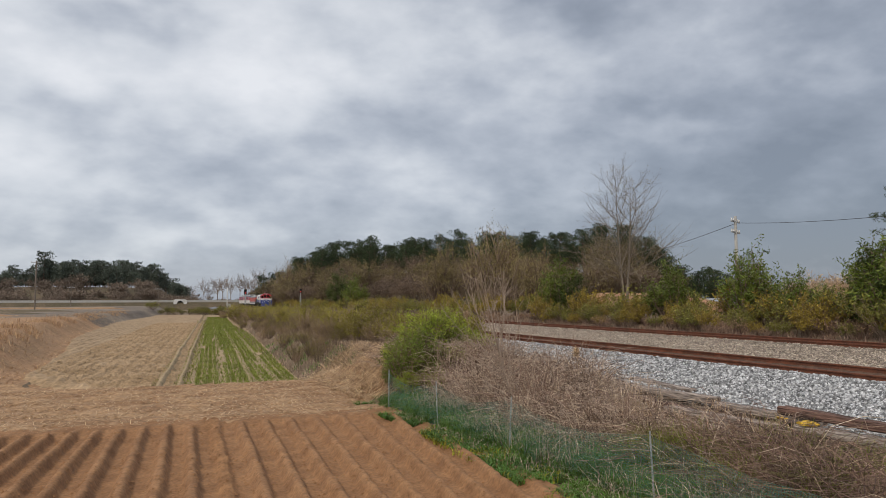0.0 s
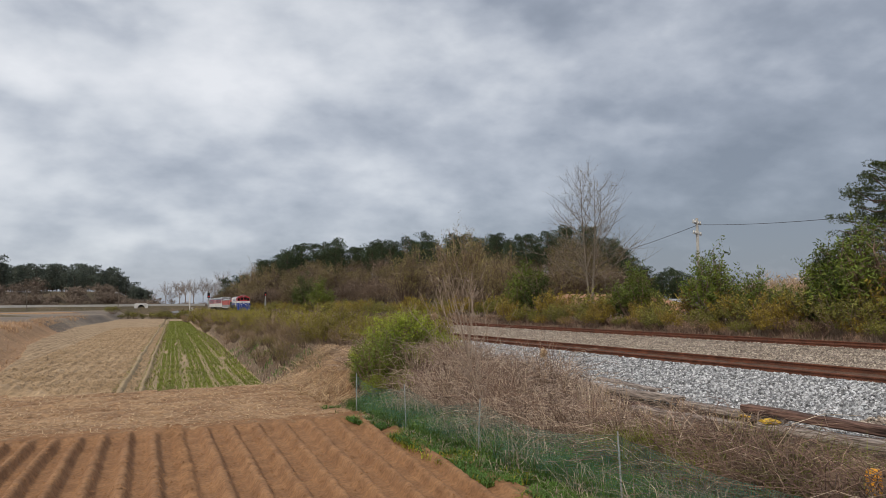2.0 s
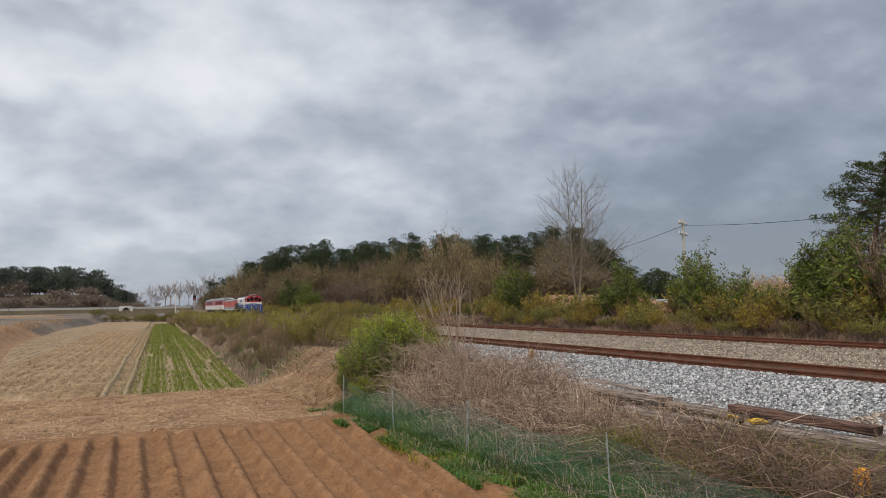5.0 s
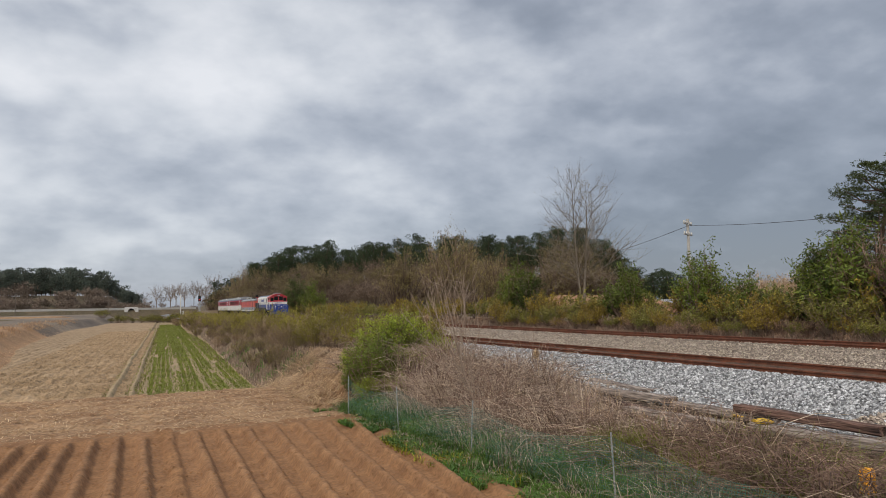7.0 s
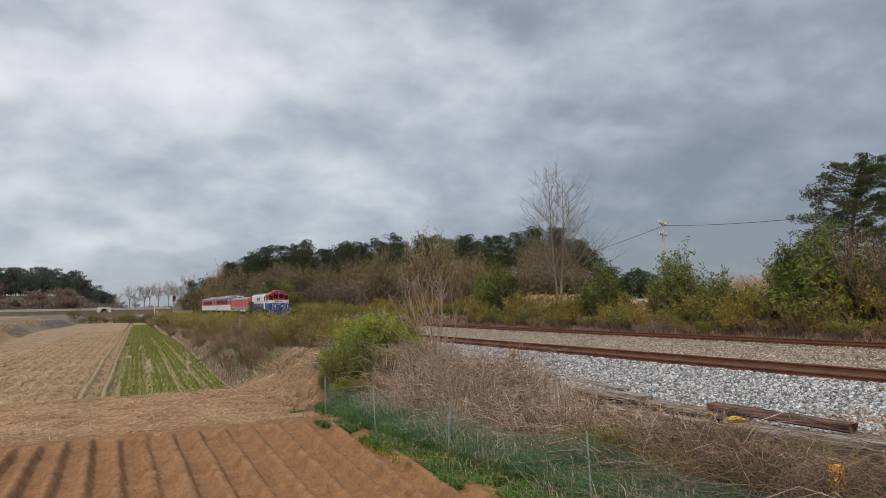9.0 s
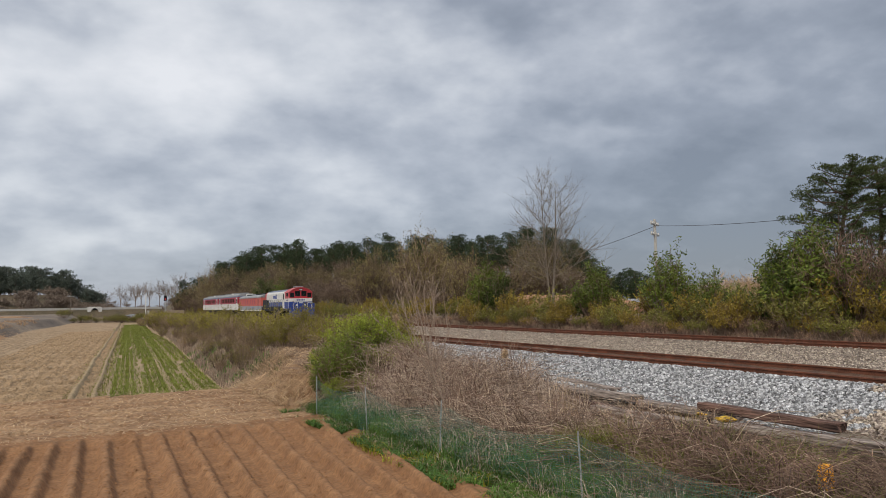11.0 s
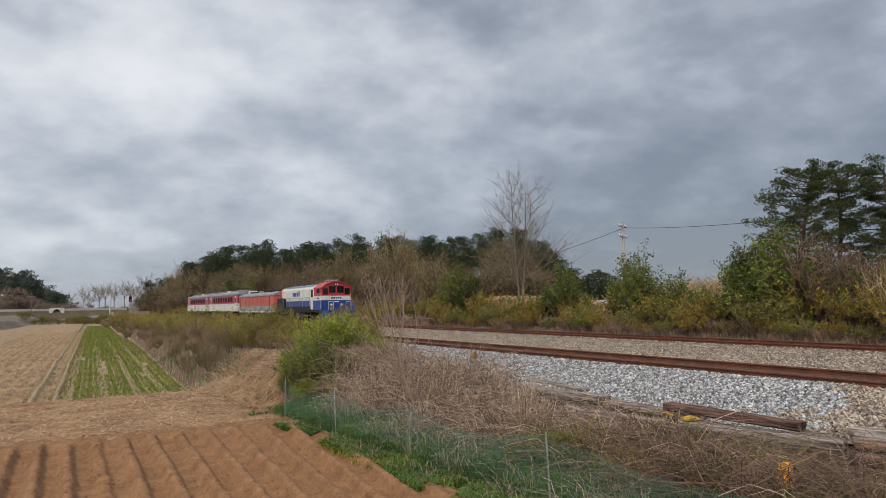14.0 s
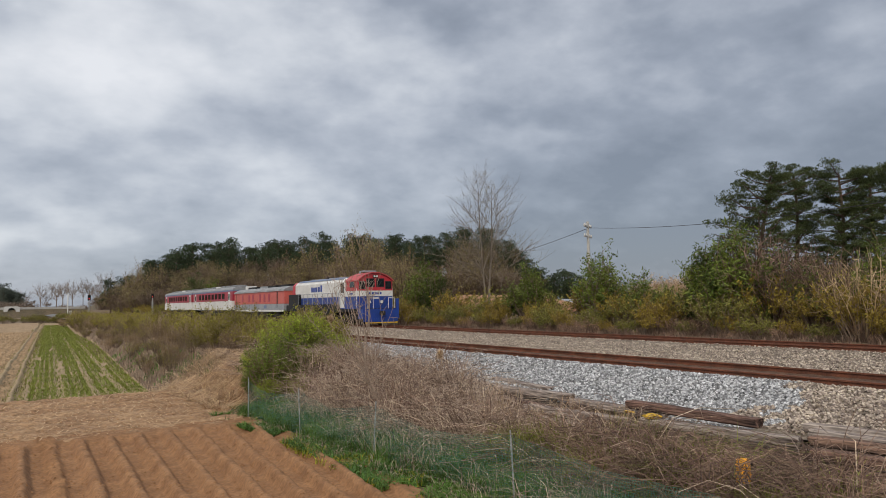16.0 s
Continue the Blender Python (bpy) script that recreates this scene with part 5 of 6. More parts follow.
def locomotive():
    car = tagged(new("locomotive"), "diesel locomotive in red, white and blue livery", "locomotive")
    L = 16.5
    quick("underframe", "black", car, (-1.40, 1.40, 0.5, L, 1.02, 1.22), bevel=0.02, label="black underframe")
    for s in (-1, 1):
        quick("side_sill", "black", car, (s * 1.40, s * 1.46, 4.3, L - 0.2, 1.20, 1.55), label="black side sill")
    # cab
    cab_lower, cab_band, cab_upper = bmesh.new(), bmesh.new(), bmesh.new()
    box(cab_lower, -1.42, 1.42, 1.1, 4.3, 1.22, 2.14)
    part("cab_lower", cab_lower, M["blue"], car, "blue lower cab", 0.03)
    box(cab_band, -1.42, 1.42, 1.096, 4.3, 2.14, 2.55)
    part("cab_band", cab_band, M["white"], car, "white band round the cab")
    prism(cab_upper, [(-1.42, 2.55), (1.42, 2.55), (1.42, 3.28), (0.95, 3.62), (0.3, 3.84), (-0.3, 3.84), (-0.95, 3.62), (-1.42, 3.28)], 1.1, 3.3)
    part("cab_upper", cab_upper, M["red"], car, "red upper cab", 0.02)
    bm = bmesh.new()
    prism(bm, [(-1.42, 2.55), (1.42, 2.55), (1.42, 3.28), (0.95, 3.60), (-0.95, 3.60), (-1.42, 3.28)], 3.3, 4.3)
    part("cab_rear", bm, M["white"], car, "cream rear part of the cab")
    bm = bmesh.new()
    prism(bm, [(-1.48, 3.24), (-1.42, 3.28), (-0.95, 3.625), (-0.3, 3.85), (0.3, 3.85), (0.95, 3.625), (1.42, 3.28), (1.48, 3.24), (1.46, 3.34), (0.97, 3.69), (0.3, 3.91), (-0.3, 3.91), (-0.97, 3.69), (-1.46, 3.34)], 1.0, 3.35)
    part("cab_roof", bm, M["roof_red"], car, "faded red cab roof with overhang")
    for x0, x1 in ((-0.68, -0.12), (0.12, 0.68)):
        end_window(car, x0, x1, 2.86, 3.40, 1.1)
    for x0, x1 in ((-1.28, -0.86), (0.86, 1.28)):
        end_window(car, x0, x1, 2.72, 3.2, 1.1)
    for x in (-0.42, 0.40):
        bm = bmesh.new()
        rod(bm, (x - 0.16, 1.07, 2.84), (x + 0.08, 1.07, 3.22), 0.015, 6)
        part("wiper", bm, M["dark"], car)
    for s in (-1, 1):
        side_window(car, s, 1.75, 2.45, 2.85, 3.25, 1.42, "black", "cab_window")
        quick("cab_door", "white", car, (s * 1.42, s * 1.44, 3.5, 4.22, 1.3, 3.25), label="cream cab door")
        quick("door_window", "black", car, (s * 1.44, s * 1.446, 3.56, 4.16, 2.45, 3.18), label="dark open door window")
        quick("number_bar", "blue", car, (s * 1.42, s * 1.428, 1.9, 2.5, 2.28, 2.40))
    # headlamps, marker lamps, horn
    quick("headlamp_housing", "black", car, (-0.22, 0.22, 1.03, 1.1, 3.50, 3.72), bevel=0.02)
    for x in (-0.1, 0.1):
        bm = bmesh.new()
        rod(bm, (x, 1.0, 3.61), (x, 1.06, 3.61), 0.075, 12)
        part("headlamp", bm, M["white"], car, "pale round headlamp")
    for x in (-0.5, 0.5):
        bm = bmesh.new()
        rod(bm, (x, 1.02, 1.72), (x, 1.1, 1.72), 0.11, 12)
        part("marker_lamp", bm, M["white"], car, "round white marker lamp")
    quick("horn", "grey", car, (-0.45, 0.55, 2.0, 2.5, 3.95, 4.08), (-0.05, 0.02, 2.2, 2.3, 3.88, 3.96), bevel=0.015, label="grey roof horn cluster")
    for s in (-1, 1):
        bm = bmesh.new()
        for y in (1.2, 3.42, 4.26):
            rod(bm, (s * 1.47, y, 1.35), (s * 1.47, y, 2.75), 0.018, 6)
        part("cab_handrail", bm, M["white"], car, "pale upright cab handrail")
    quick("cab_aerial_rack", "grey", car, (-0.5, 0.6, 2.7, 2.76, 4.02, 4.08), (-0.5, -0.46, 2.6, 2.8, 3.86, 4.05), (0.56, 0.6, 2.6, 2.8, 3.80, 4.05), label="grey rack on the cab roof")
    # lettering drawn as plain shapes
    for i, (x, w) in enumerate(((-0.52, 0.16), (-0.30, 0.2), (-0.04, 0.14), (0.15, 0.14), (0.34, 0.16))):
        quick("name_bar", "blue", car, (x, x + w, 1.088, 1.096, 2.27, 2.43))
    quick("number_plate_bar", "white", car, (-0.2, 0.25, 1.09, 1.1, 1.95, 2.05))
    # front platform
    quick("pilot", "blue", car, (-1.38, 1.38, 0.15, 0.32, 0.28, 1.22), (-1.1, 1.1, 0.05, 0.16, 0.25, 0.55), bevel=0.025, label="blue pilot sheet")
    quick("pilot_edge", "yellow", car, (-1.3, 1.3, 0.03, 0.14, 0.18, 0.26), label="yellow lower edge of the pilot")
    quick("front_platform", "black", car, (-1.42, 1.42, 0.2, 1.1, 1.16, 1.24))
    for s in (-1, 1):
        quick("step_panel", "blue", car, (s * 1.20, s * 1.46, 0.16, 0.24, 0.5, 1.95), (s * 1.40, s * 1.46, 0.2, 1.05, 0.5, 1.2), bevel=0.015, label="blue step panel")
    for s in (-1, 1):
        bm = bmesh.new()
        for x in (0.62, 1.1):
            rod(bm, (s * x, 0.22, 1.22), (s * x, 0.22, 2.0), 0.02)
        rod(bm, (s * 0.62, 0.22, 2.0), (s * 1.1, 0.22, 2.0), 0.02)
        part("front_handrail", bm, M["white"], car, "pale front handrail")
    quick("coupler", "dark", car, (-0.15, 0.15, -0.25, 0.2, 0.75, 1.05), bevel=0.04)
    # long hood
    hood = bmesh.new()
    prism(hood, [(-1.12, 1.60), (1.12, 1.60), (1.12, 3.30), (0.85, 3.55), (-0.85, 3.55), (-1.12, 3.30)], 4.3, 14.9)
    part("hood", hood, M["white"], car, "white engine hood", 0.015)
    bm = bmesh.new()
    box(bm, -1.125, 1.125, 4.3, 15.9, 1.22, 1.60)
    part("hood_base", bm, M["black"], car, "black base of the hood")
    bm = bmesh.new()
    box(bm, -1.128, 1.128, 4.32, 14.9, 1.60, 2.15)
    part("hood_stripe", bm, M["blue"], car, "blue lower hood stripe")
    bm = bmesh.new()
    for a, b in ((14.9, 16.0),):
        prism(bm, [(-1.12, 1.60), (1.12, 1.60), (1.12, 3.30), (0.85, 3.55), (-0.85, 3.55), (-1.12, 3.30)], a, b)
    for v in bm.verts:
        if v.co.y > 15.5 and v.co.z > 3:
            v.co.y -= 0.5
    part("hood_end", bm, M["red"], car, "red sloped hood end")
    bm = bmesh.new()
    prism(bm, [(-0.95, 3.52), (0.95, 3.52), (0.8, 3.66), (-0.8, 3.66)], 4.4, 14.6)
    part("hood_roof", bm, M["steel_blue"], car, "faded blue hood roof")
    for y in (6.3, 8.2, 10.6, 12.4):
        bm = bmesh.new()
        rod(bm, (0, y, 3.64), (0, y, 3.74), 0.62, 18)
        rod(bm, (0, y, 3.74), (0, y, 3.76), 0.5, 18)
        part("roof_fan", bm, M["grey"], car, "grey roof fan")
    quick("exhaust", "black", car, (-0.3, 0.3, 9.2, 9.9, 3.64, 3.84), bevel=0.02)
    for i in range(9):
        y = 4.7 + i * 1.12
        for s in (-1, 1):
            quick("hood_door", "white", car, (s * 1.12, s * 1.135, y + 0.04, y + 1.0, 2.2, 3.25), bevel=0.006)
    for i, (y, w, h) in enumerate(((8.6, 0.35, 0.55), (9.1, 0.45, 0.42), (9.7, 0.4, 0.4), (10.2, 0.35, 0.4), (10.65, 0.35, 0.42))):
        for s in (-1, 1):
            quick("emblem_bar", "blue", car, (s * 1.137, s * 1.145, y, y + w, 2.62, 2.62 + h))
    for s in (-1, 1):
        quick("equipment_box", "black", car, (s * 1.14, s * 1.42, 13.4, 15.8, 1.55, 2.5), bevel=0.02, label="black equipment box")
        quick("walkway", "black", car, (s * 1.12, s * 1.44, 4.3, 16.2, 1.52, 1.57))
        for i in range(9):
            bm = bmesh.new()
            rod(bm, (s * 1.42, 4.6 + i * 1.08, 1.55), (s * 1.42, 4.6 + i * 1.08, 2.45), 0.022, 6)
            part("railing_post", bm, M["grey"], car)
        bm = bmesh.new()
        rod(bm, (s * 1.42, 4.5, 2.45), (s * 1.42, 13.3, 2.45), 0.022, 6)
        part("railing", bm, M["grey"], car)
    quick("fuel_tank", "black", car, (-1.3, 1.3, 6.6, 9.9, 0.45, 1.02), bevel=0.06)
    bogie(car, 3.4, 3, 1.55)
    bogie(car, 13.1, 3, 1.55)
    return car


def generator_car():
    car = tagged(new("generator_car"), "red generator car with a grey lower band", "railway carriage")
    L = 16.7
    quick("body", "faded_red", car, (-1.42, 1.42, 0, L, 1.72, 2.95), bevel=0.03, label="faded red body")
    quick("lower_band", "grey", car, (-1.43, 1.43, 0.02, L - 0.02, 1.15, 1.72), label="dirty grey lower band")
    bm = bmesh.new()
    prism(bm, [(-1.5, 2.92), (1.5, 2.92), (1.44, 3.08), (0.8, 3.36), (-0.8, 3.36), (-1.44, 3.08)], -0.05, L + 0.05)
    part("roof", bm, M["roof"], car, "sooty grey roof")
    for i, (a, b) in enumerate(((1.0, 3.4), (4.6, 7.0), (8.4, 9.6), (11.0, 13.8))):
        quick("roof_vent", "black" if i != 2 else "grey", car, (-0.7, 0.7, a, b, 3.34, 3.55), bevel=0.03)
    quick("roof_box", "white", car, (-0.5, 0.5, 14.6, 15.6, 3.34, 3.75), bevel=0.03, label="pale roof box")
    for s in (-1, 1):
        for y in (4.2, 5.6, 7.0, 9.4, 10.8, 13.2):
            quick("louvre", "crimson", car, (s * 1.42, s * 1.432, y, y + 0.55, 1.95, 2.72), label="dark red upright louvre")
        quick("door", "dark", car, (s * 1.42, s * 1.43, 1.9, 2.15, 1.3, 2.85), (s * 1.42, s * 1.43, 15.9, 16.1, 1.3, 2.85), label="dark door joint")
        quick("sign_bar", "steel_blue", car, (s * 1.43, s * 1.437, 5.2, 6.0, 1.3, 1.6))
        quick("sole_bar", "white", car, (s * 1.40, s * 1.44, 0.3, L - 0.3, 0.98, 1.15), label="pale sole bar")
    quick("gangway", "grey", car, (-0.6, 0.6, L, L + 0.35, 1.0, 3.1), bevel=0.04)
    quick("gangway", "dark", car, (-0.6, 0.6, -0.35, 0, 1.0, 2.9), bevel=0.04)
    quick("equipment_case", "dark", car, (-1.2, 1.2, 5.5, 11, 0.45, 1.0), bevel=0.05)
    bogie(car, 2.6, 2, 2.2)
    bogie(car, L - 2.6, 2, 2.2)
    return car


def coach():
    car = tagged(new("passenger_coach"), "white and red passenger coach with dark windows", "railway carriage", "passenger coaches")
    L = 19.9
    quick("lower_body", "white", car, (-1.45, 1.45, 0, L, 1.1, 2.18), bevel=0.03, label="white lower body")
    quick("window_band", "crimson", car, (-1.445, 1.445, 0.01, L - 0.01, 2.18, 3.25), label="crimson window band")
    quick("upper_band", "steel_blue", car, (-1.448, 1.448, 0.01, L - 0.01, 3.25, 3.42), label="violet-grey upper band")
    bm = bmesh.new()
    prism(bm, [(-1.45, 3.42), (1.45, 3.42), (1.38, 3.60), (1.05, 3.76), (0.5, 3.84), (-0.5, 3.84), (-1.05, 3.76), (-1.38, 3.60)], 0, L)
    part("roof", bm, M["roof"], car, "grey arched roof", 0.01)
    for i in range(7):
        y = 1.4 + i * 2.6
        quick("air_unit", "white" if i == 3 else "roof", car, (-0.6, 0.6, y, y + 1.9, 3.82, 4.02), bevel=0.04, label="roof air unit")
    for s in (-1, 1):
        for i in range(8):
            y = 3.4 + i * 1.68
            side_window(car, s, y, y + 1.2, 2.42, 3.05, 1.445, "crimson")
        for y in (1.0, L - 1.9):
            door = quick("door", "white", car, (s * 1.445, s * 1.462, y, y + 0.9, 1.15, 3.2), bevel=0.01, label="white plug door")
            quick("pane", "glass", door, (s * 1.462, s * 1.467, y + 0.2, y + 0.7, 2.3, 2.95), label="dark door glass")
    for y0, y1 in ((-0.35, 0.0), (L, L + 0.35)):
        quick("gangway", "grey", car, (-0.6, 0.6, y0, y1, 1.0, 3.2), bevel=0.04)
    quick("equipment_case", "dark", car, (-1.25, 1.25, 5.5, 14, 0.5, 1.1), bevel=0.05)
    bogie(car, 3.0, 2, 2.2)
    bogie(car, L - 3.0, 2, 2.2)
    return car


def train():
    out = [(locomotive(), -1.1)]
    out.append((generator_car(), 15.9))
    first = coach()
    out.append((first, 33.3))
    return out


CARS = train()
CARS.append((coach(), 53.7))


# ---------------------------------------------------------------- poles, signals, far things
def signal(x, y, height):
    root = tagged(new("railway_signal"), "black railway signal showing a red light", "signal", "railway signals")
    z = land(x, y)
    bm = bmesh.new()
    rod(bm, (0, 0, 0), (0, 0, height), 0.07)
    part("mast", bm, M["post"], root, "grey signal mast")
    head = quick("signal_head", "black", root, (-0.2, 0.2, -0.08, 0.05, height - 0.85, height), (-0.25, 0.25, 0.05, 0.07, height - 0.92, height + 0.07), bevel=0.02, label="black signal head")
    for i, zz in enumerate((height - 0.22, height - 0.6)):
        bm = bmesh.new()
        rod(bm, (0, -0.2, zz), (0, -0.07, zz), 0.1, 12)
        part("lamp", bm, M["red_lamp"] if i else M["black"], head, "red signal lamp" if i else "dark signal lamp")
    bm = bmesh.new()
    for i in range(7):
        rod(bm, (-0.18, 0.12, 0.4 * i + 0.4), (0.18, 0.12, 0.4 * i + 0.4), 0.02, 5)
    rod(bm, (-0.18, 0.12, 0), (-0.18, 0.12, 3.0), 0.02, 5)
    rod(bm, (0.18, 0.12, 0), (0.18, 0.12, 3.0), 0.02, 5)
    part("ladder", bm, M["post"], root)
    root.matrix_basis = pose(x, y, z, 0, 0, 0)


signal(*polar(9.31, 164), 4.6)
signal(*polar(5.01, 135), 4.2)
mast = tagged(new("white_mast"), "slim white mast beside the railway bank", "mast")
bm = bmesh.new()
rod(bm, (0, 0, -0.3), (0, 0, 6.9), 0.13)
part("shaft", bm, M["white"], mast)
quick("cabinet", "concrete", mast, (0.3, 0.9, -0.3, 0.3, 0.0, 2.6), bevel=0.03, label="pale equipment cabinet")
mast.matrix_basis = pose(*polar(3.63, 200), -1.5)


def utility_pole(x, y, height, turn, label, arms=1, mat="concrete"):
    root = tagged(new("utility_pole"), label, "pole", "utility poles")
    bm = bmesh.new()
    rod(bm, (0, 0, -0.5), (0, 0, height), 0.16 if height > 10 else 0.12, 10)
    part("shaft", bm, M[mat], root)
    for i in range(arms):
        bm = bmesh.new()
        zz = height - 0.5 - i * 0.9
        box(bm, -1.1, 1.1, -0.06, 0.06, zz, zz + 0.12)
        arm = part("crossarm", bm, M["post"], root, "steel crossarm")
        for xx in (-1.0, -0.45, 0.45, 1.0):
            bm = bmesh.new()
            rod(bm, (xx, 0, zz + 0.12), (xx, 0, zz + 0.3), 0.06, 6)
            part("insulator", bm, M["white"], arm, "white insulator")
    root.matrix_basis = pose(x, y, land(x, y), 0, 0, turn)


def cable(a, b, sag):
    g = Geo()
    a, b = Vector(a), Vector(b)
    pts = [a.lerp(b, i / 24) - Vector((0, 0, sag * 4 * (i / 24) * (1 - i / 24))) for i in range(25)]
    g.tube(pts, 0.022, 0.022, 4)
    tagged(g.put("overhead_cable", M["wire"]), "thin dark overhead cable between poles", "cable", "overhead cables")


PX, PY = polar(44.0, 62)
utility_pole(PX, PY, 8.5 - land(PX, PY), 30, "pale concrete utility pole with crossarms", 2)
QX, QY = 30.0, -5.0
RX, RY = polar(33.5, 165)
cable((PX, PY, 7.95), (QX, QY, 7.0), 1.35)
cable((PX, PY, 7.9), (RX, RY, 11.5), 1.1)
utility_pole(QX, QY, 7.6 - land(QX, QY), 60, "pale concrete utility pole with crossarms", 2)
utility_pole(RX, RY, 11.8 - land(RX, RY), 30, "pale concrete utility pole with crossarms", 2)
utility_pole(*polar(-9.55, 180), 11.3, 10, "dark grey utility pole beside the terrace", 1, "bark")
utility_pole(*polar(-7.3, 250), 6.5, 10, "short dark grey pole beside the road", 1, "bark")
utility_pole(*polar(-1.4, 270), 6.5, 10, "short dark grey pole beside the road", 1, "bark")


# the embanked road to the west, its parapet, and what stands there
def far_road():
    a, b = Vector((-150, 236, 0)), Vector((22, 285, 0))
    d = (b - a).normalized()
    n = Vector((d.y, -d.x, 0))
    def strip_mesh(name, mat, prof, label, cat, k0=0.0, k1=1.0):
        bm = bmesh.new()
        rings = []
        for i in range(21):
            p = a.lerp(b, k0 + (k1 - k0) * i / 20)
            rings.append([bm.verts.new(p + n * o + Vector((0, 0, z))) for o, z in prof])
        m = len(prof)
        for r, q in zip(rings, rings[1:]):
            for j in range(m):
                bm.faces.new((r[j], r[(j + 1) % m], q[(j + 1) % m], q[j]))
        bm.faces.new(rings[0])
        bm.faces.new(rings[-1][::-1])
        bmesh.ops.recalc_face_normals(bm, faces=bm.faces[:])
        me = bpy.data.meshes.new(name)
        bm.to_mesh(me)
        bm.free()
        return tagged(finish(new(name, me), M[mat]), label, cat, kind="structure")
    strip_mesh("road", "woodland", [(9, -2.5), (5, 1.6), (-5, 1.6), (-9, -2.5)], "embanked road across the far fields", "road")
    strip_mesh("road_surface", "grey", [(4.6, 1.5), (4.6, 1.66), (-4.6, 1.66), (-4.6, 1.5)], "grey road surface on the embankment", "road")
    strip_mesh("parapet", "concrete", [(4.9, 1.55), (4.9, 2.35), (4.6, 2.35), (4.6, 1.55)], "pale concrete parapet along the far road", "parapet", 0.46, 1.0)
    strip_mesh("guard_rail", "post", [(4.9, 2.0), (4.9, 2.3), (4.8, 2.3), (4.8, 2.0)], "grey guard rail along the far road", "guard rail", 0.0, 0.46)
    root = tagged(new("culvert_portal"), "pale concrete culvert portal under the far road", "culvert")
    p = a.lerp(b, 0.868) + n * 5.4
    bm = bmesh.new()
    prism(bm, [(-2.4, -1.4), (-1.3, -1.4), (-1.2, -0.5), (-0.7, 0.1), (0, 0.3), (0.7, 0.1), (1.2, -0.5), (1.3, -1.4), (2.4, -1.4), (2.3, 0.5), (1.6, 0.75), (-1.6, 0.75), (-2.3, 0.5)], -0.3, 0.3)
    part("headwall", bm, M["white"], root, "whitewashed concrete headwall")
    # black plate across the arch paints the unlit inside
    quick("opening", "black", root, (-1.4, 1.4, 0.31, 0.4, -1.4, 0.5), label="black plate standing in for the shade inside the culvert")
    root.matrix_basis = Matrix.Translation((p.x, p.y, 1.9)) @ Matrix.Rotation(math.atan2(d.y, d.x), 4, "Z")


def dike(x0, y0, x1, y1, height, mat, label):
    """A low uneven earth bank between paddies."""
    n = 40
    a, b = Vector((x0, y0, 0)), Vector((x1, y1, 0))
    side = Vector((b.y - a.y, a.x - b.x, 0)).normalized()
    verts, faces = [], []
    for i in range(n + 1):
        p = a.lerp(b, i / n)
        h = height * (1 + 0.35 * fbm(p.x, p.y, 0.15, 2.0)) - 0.9 * height - 0.5 + (0.9 * height + 0.5) * min(1.0, i / 5, (n - i) / 5)
        for o, z in ((-1.6, h - height - 0.3), (-0.5, h), (0.5, h * 0.95), (1.6, h - height - 0.3)):
            q = p + side * (o + 0.3 * fbm(p.x, p.y, 0.3, o))
            verts.append((q.x, q.y, land(q.x, q.y) + z))
    for i in range(n):
        faces += [(i * 4 + j, i * 4 + j + 1, i * 4 + j + 5, i * 4 + j + 4) for j in range(3)]
    ob = mesh_object("paddy_bank", verts, faces, M[mat], smooth=True)
    tagged(ob, label, "earth bank", kind="structure")


dike(-80, 104, -17, 94, 0.22, "woodland", "low dark weedy bank between paddies")
dike(-75, 132, -18, 116, 0.22, "terrace", "low straw-coloured bank between paddies")
dike(-95, 158, -17, 140, 0.30, "woodland", "low dark weedy bank between paddies")
dike(-110, 190, -15, 170, 0.35, "woodland", "low dark weedy bank between paddies")
dike(-60, 218, -10, 202, 0.25, "stubble", "pale earth bank between paddies")
far_road()
random.seed(91)
spots = []
for i in range(120):
    a = -13.5 + 14.2 * (i + rnd(0, 0.8)) / 120
    dist = rnd(330, 372)
    spots.append((*polar(a, dist), rnd(0.7, 1.25) * (1.12 if -9 < a < -2 else 0.75)))
# these needles carry the distance haze in their colour
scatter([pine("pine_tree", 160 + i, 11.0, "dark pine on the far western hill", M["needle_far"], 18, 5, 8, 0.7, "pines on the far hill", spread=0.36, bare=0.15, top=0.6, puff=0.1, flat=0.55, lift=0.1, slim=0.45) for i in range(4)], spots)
spots = [(*polar(-13.5 + 14.5 * rnd(0, 1), rnd(300, 335)), rnd(0.7, 1.3)) for i in range(70)]
scatter([shrub("bare_thicket", 170 + i, 5.0, 8.0, 40, 700, 0.5, M["twig_far"], M["twig_far"], "brown leafless thicket below the far hill", "thicket", "thickets below the far hill") for i in range(3)], spots)


def far_tree(seed, h):
    random.seed(seed)
    root = tagged(new("distant_tree"), "leafless tree on the skyline with haze in its colour", "tree", "trees on the skyline")
    g, tips = Geo(), []
    g.tube([Vector((0, 0, -1)), Vector((0, 0, h * 0.4))], h * 0.013, h * 0.009, 5)
    for i in range(7):
        az = i * 0.9
        branch(g, Vector((0, 0, h * rnd(0.25, 0.4))), Vector((math.cos(az) * 0.75, math.sin(az) * 0.75, 1)), h * 0.22, h * 0.005, 2, tips, 4, (5, 7), 0.6, 0.3, 0.66, 0.12)
    g.put("branchwork", M["twig_far"], root)
    return root


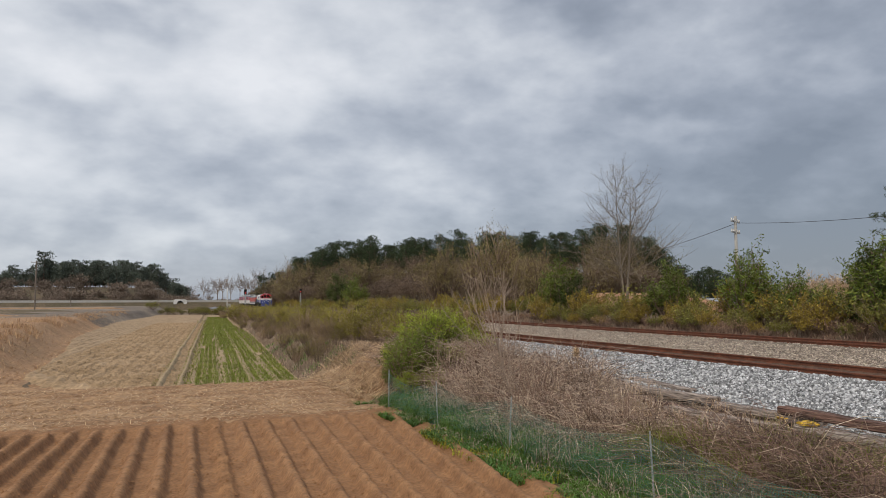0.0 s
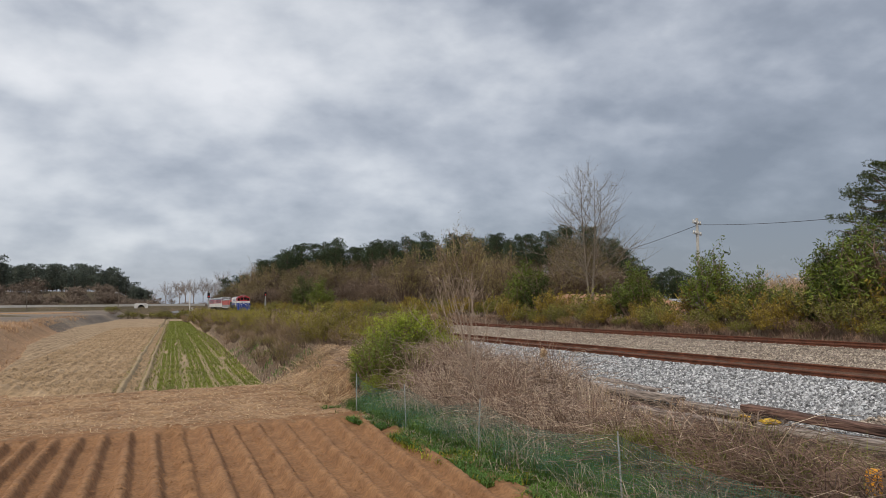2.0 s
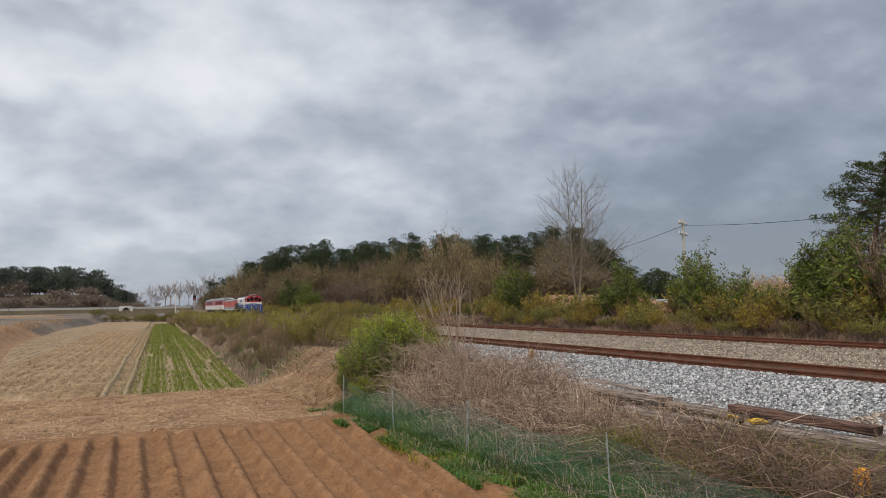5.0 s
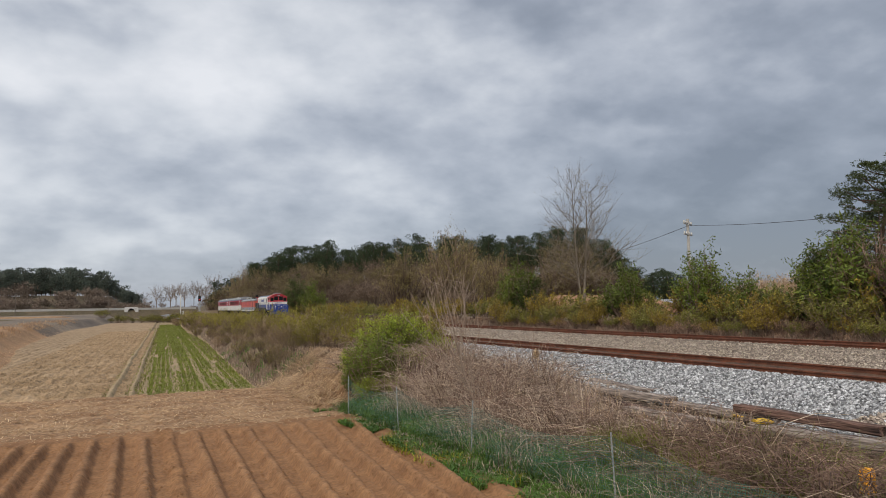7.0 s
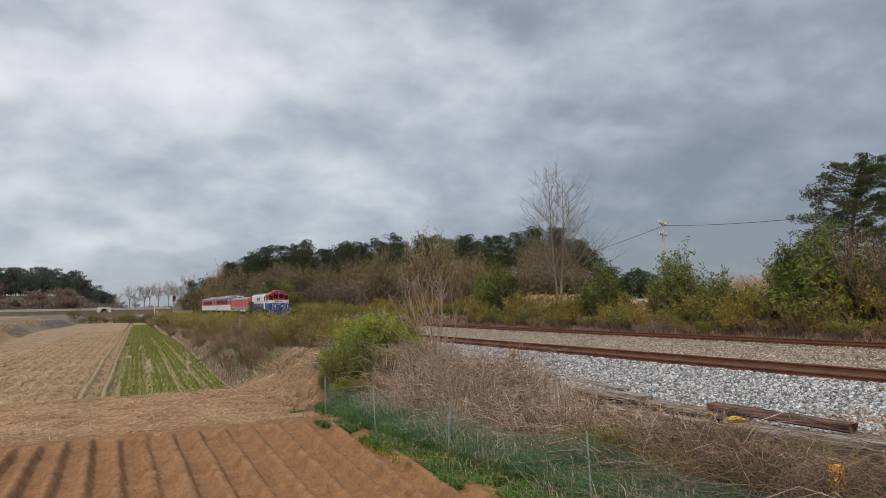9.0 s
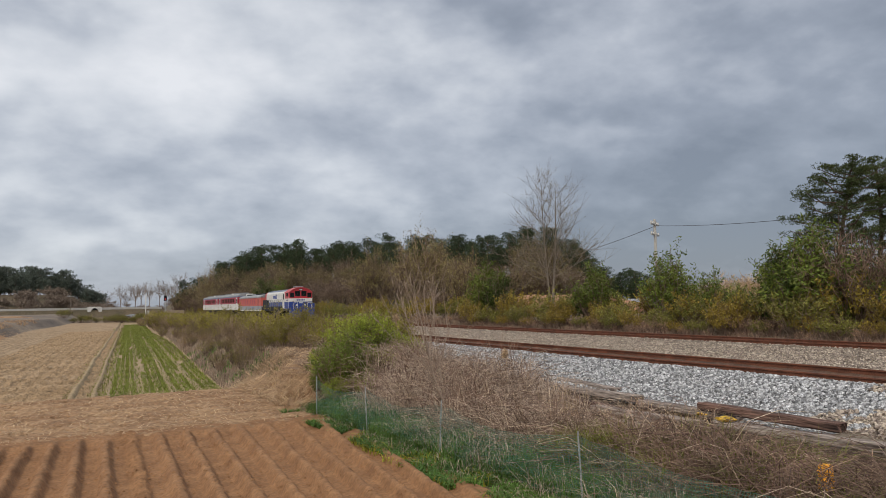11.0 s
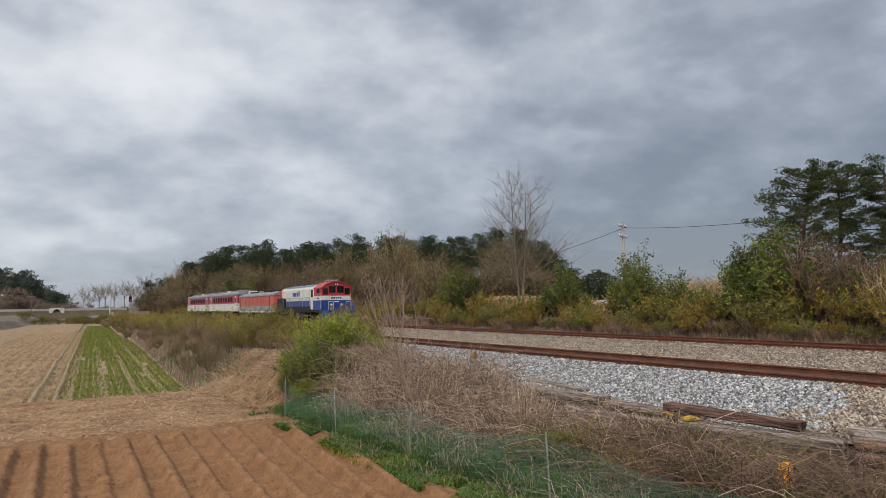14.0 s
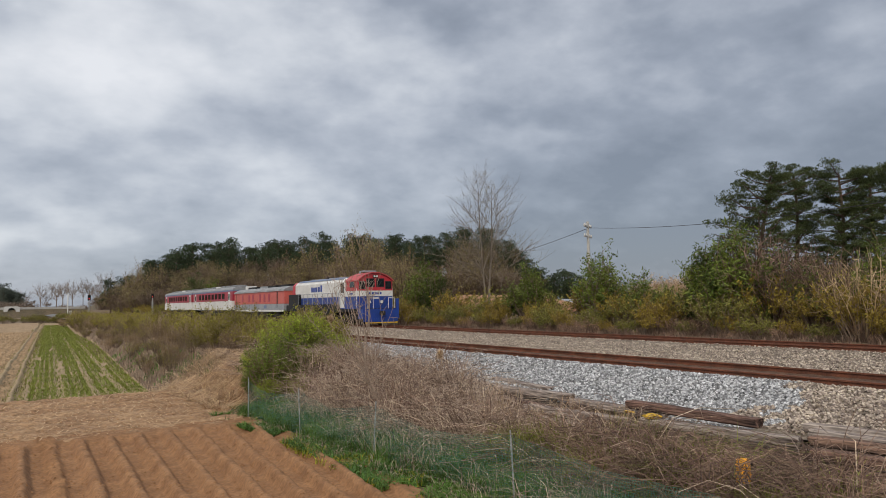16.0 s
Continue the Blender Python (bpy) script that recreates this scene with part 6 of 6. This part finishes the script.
random.seed(92)
spots = [(*polar(a, 420 + rnd(-20, 30)), rnd(0.7, 1.15)) for a in (0.8, 1.9, 2.9, 3.9, 4.6, 5.0, 5.5, 6.0, 6.6, 7.3, 2.3, 3.3)]
scatter([far_tree(180 + i, 20.0) for i in range(3)], spots)
random.seed(93)
scatter([shrub("bare_thicket", 190 + i, 5.5, 9.0, 40, 700, 0.5, M["twig_far"], M["twig_far"], "brown thicket on the skyline", "thicket", "thickets on the skyline") for i in range(2)],
        [(*polar(0.2 + 8.0 * rnd(0, 1), rnd(330, 400)), rnd(0.5, 0.85)) for i in range(30)])
random.seed(94)
scatter([shrub("green_bush", 195, 3.0, 4.6, 50, 1600, 0.22, M["far_lime"], M["brown_twig"], "olive green bush at the far field end", "bush", "bushes at the far field end")],
        [(*polar(a, 196 - 3.5 * a + 2 * math.sin(9 * a)), 0.75 + 0.22 * math.sin(17 * a)) for a in (-1.8, -1.2, -0.7, -0.2, 0.3, 0.9, 1.3, 1.6, 1.9, 2.2, 2.5, 2.8, 3.1, 3.4)])

# bare clay mound, far greenhouse, reeds and low pines beyond the far bank
mound = grid_object("clay_mound", steps((44, 76, 32)), steps((62, 96, 32)), lambda x, y: land(x, y) - 0.4 + 2.7 * max(0.0, 1 - ((x - 57) / 14.5) ** 2 - ((y - 79) / 15) ** 2) ** 0.6 + 0.3 * fbm(x, y, 0.25), M["clay"])
tagged(mound, "bare orange clay mound behind the shrubs", "earth mound", kind="structure")


def greenhouse():
    root = tagged(new("greenhouse"), "long pale low greenhouse far behind the shrubs", "greenhouse")
    quick("wall", "white", root, (0, 14, 0, 6, 0, 2.0), bevel=0.02)
    bm = bmesh.new()
    prism(bm, [(-0.3, 2.0), (6.3, 2.0), (4.8, 3.0), (1.5, 3.0)], 0, 14)
    r = part("roof", bm, M["grey"], root, "grey shallow roof")
    r.matrix_basis = Matrix.Rotation(radians(-90), 4, "Z") @ Matrix.Translation((-6, 0, 0))
    x, y = polar(40.3, 118)
    root.matrix_basis = pose(x, y, land(x, y) - 1.5, 0, 0, -43)


greenhouse()
random.seed(95)
scatter([shrub("reed_clump", 200 + i, 4.2, 7.0, 160, 900, 0.25, M["straw"], M["straw"], "tall pale dry reed clump beyond the bank", "reeds", "reed clumps") for i in range(2)],
        [(*polar(48.5 + 4.5 * i / 9 + rnd(-0.3, 0.3), 70 + rnd(-6, 8)), rnd(0.8, 1.1)) for i in range(10)])
random.seed(96)
for i in range(9):
    copy_thing(hill_pines[i % 6], place(None, *polar(39.2 + 0.55 * i, 150 + rnd(-8, 8)), rnd(0.75, 0.95), squash=0.8))


def seed_head(x, y, z, label="pale dry seed plume above the brambles"):
    random.seed(int(x * 100))
    root = tagged(new("seed_plume"), label, "dry plant", "seed plumes")
    g = Geo()
    g.tube([Vector((0, 0, land(x, y) - z)), Vector((0.05, 0, -0.3)), Vector((0, 0, 0.1))], 0.006, 0.004, 4)
    g.put("stalk", M["straw"], root)
    g = Geo()
    for _ in range(240):
        u = unit()
        g.leaf(Vector((u.x * 0.09, u.y * 0.09, u.z * 0.13)) * rnd(0.3, 1), unit(0.6), 0.06, 0.4)
    g.put("plume", M["straw"], root)
    root.location = (x, y, z)


seed_head(*polar(31.85, 16.5), 0.36)
seed_head(*polar(22.93, 20.5), 1.16)


# ---------------------------------------------------------------- what moves
def run(t):
    """How far along the line the locomotive's cab front stands."""
    return -0.01106 * t ** 3 + 0.46455 * t ** 2 - 14.078 * t + 197.66


def motions():
    for car, off in CARS:
        walk(car, [(i * 0.5, pose(22.95, run(i * 0.5) + off, 0)) for i in range(33)])
    n = 480
    for wheel, y in WHEELS:
        walk(wheel, [(16.0 * i / n, pose(0, y, 0.46, math.degrees((run(0) - run(16.0 * i / n)) / 0.46), 0, 0)) for i in range(n + 1)])


motions()
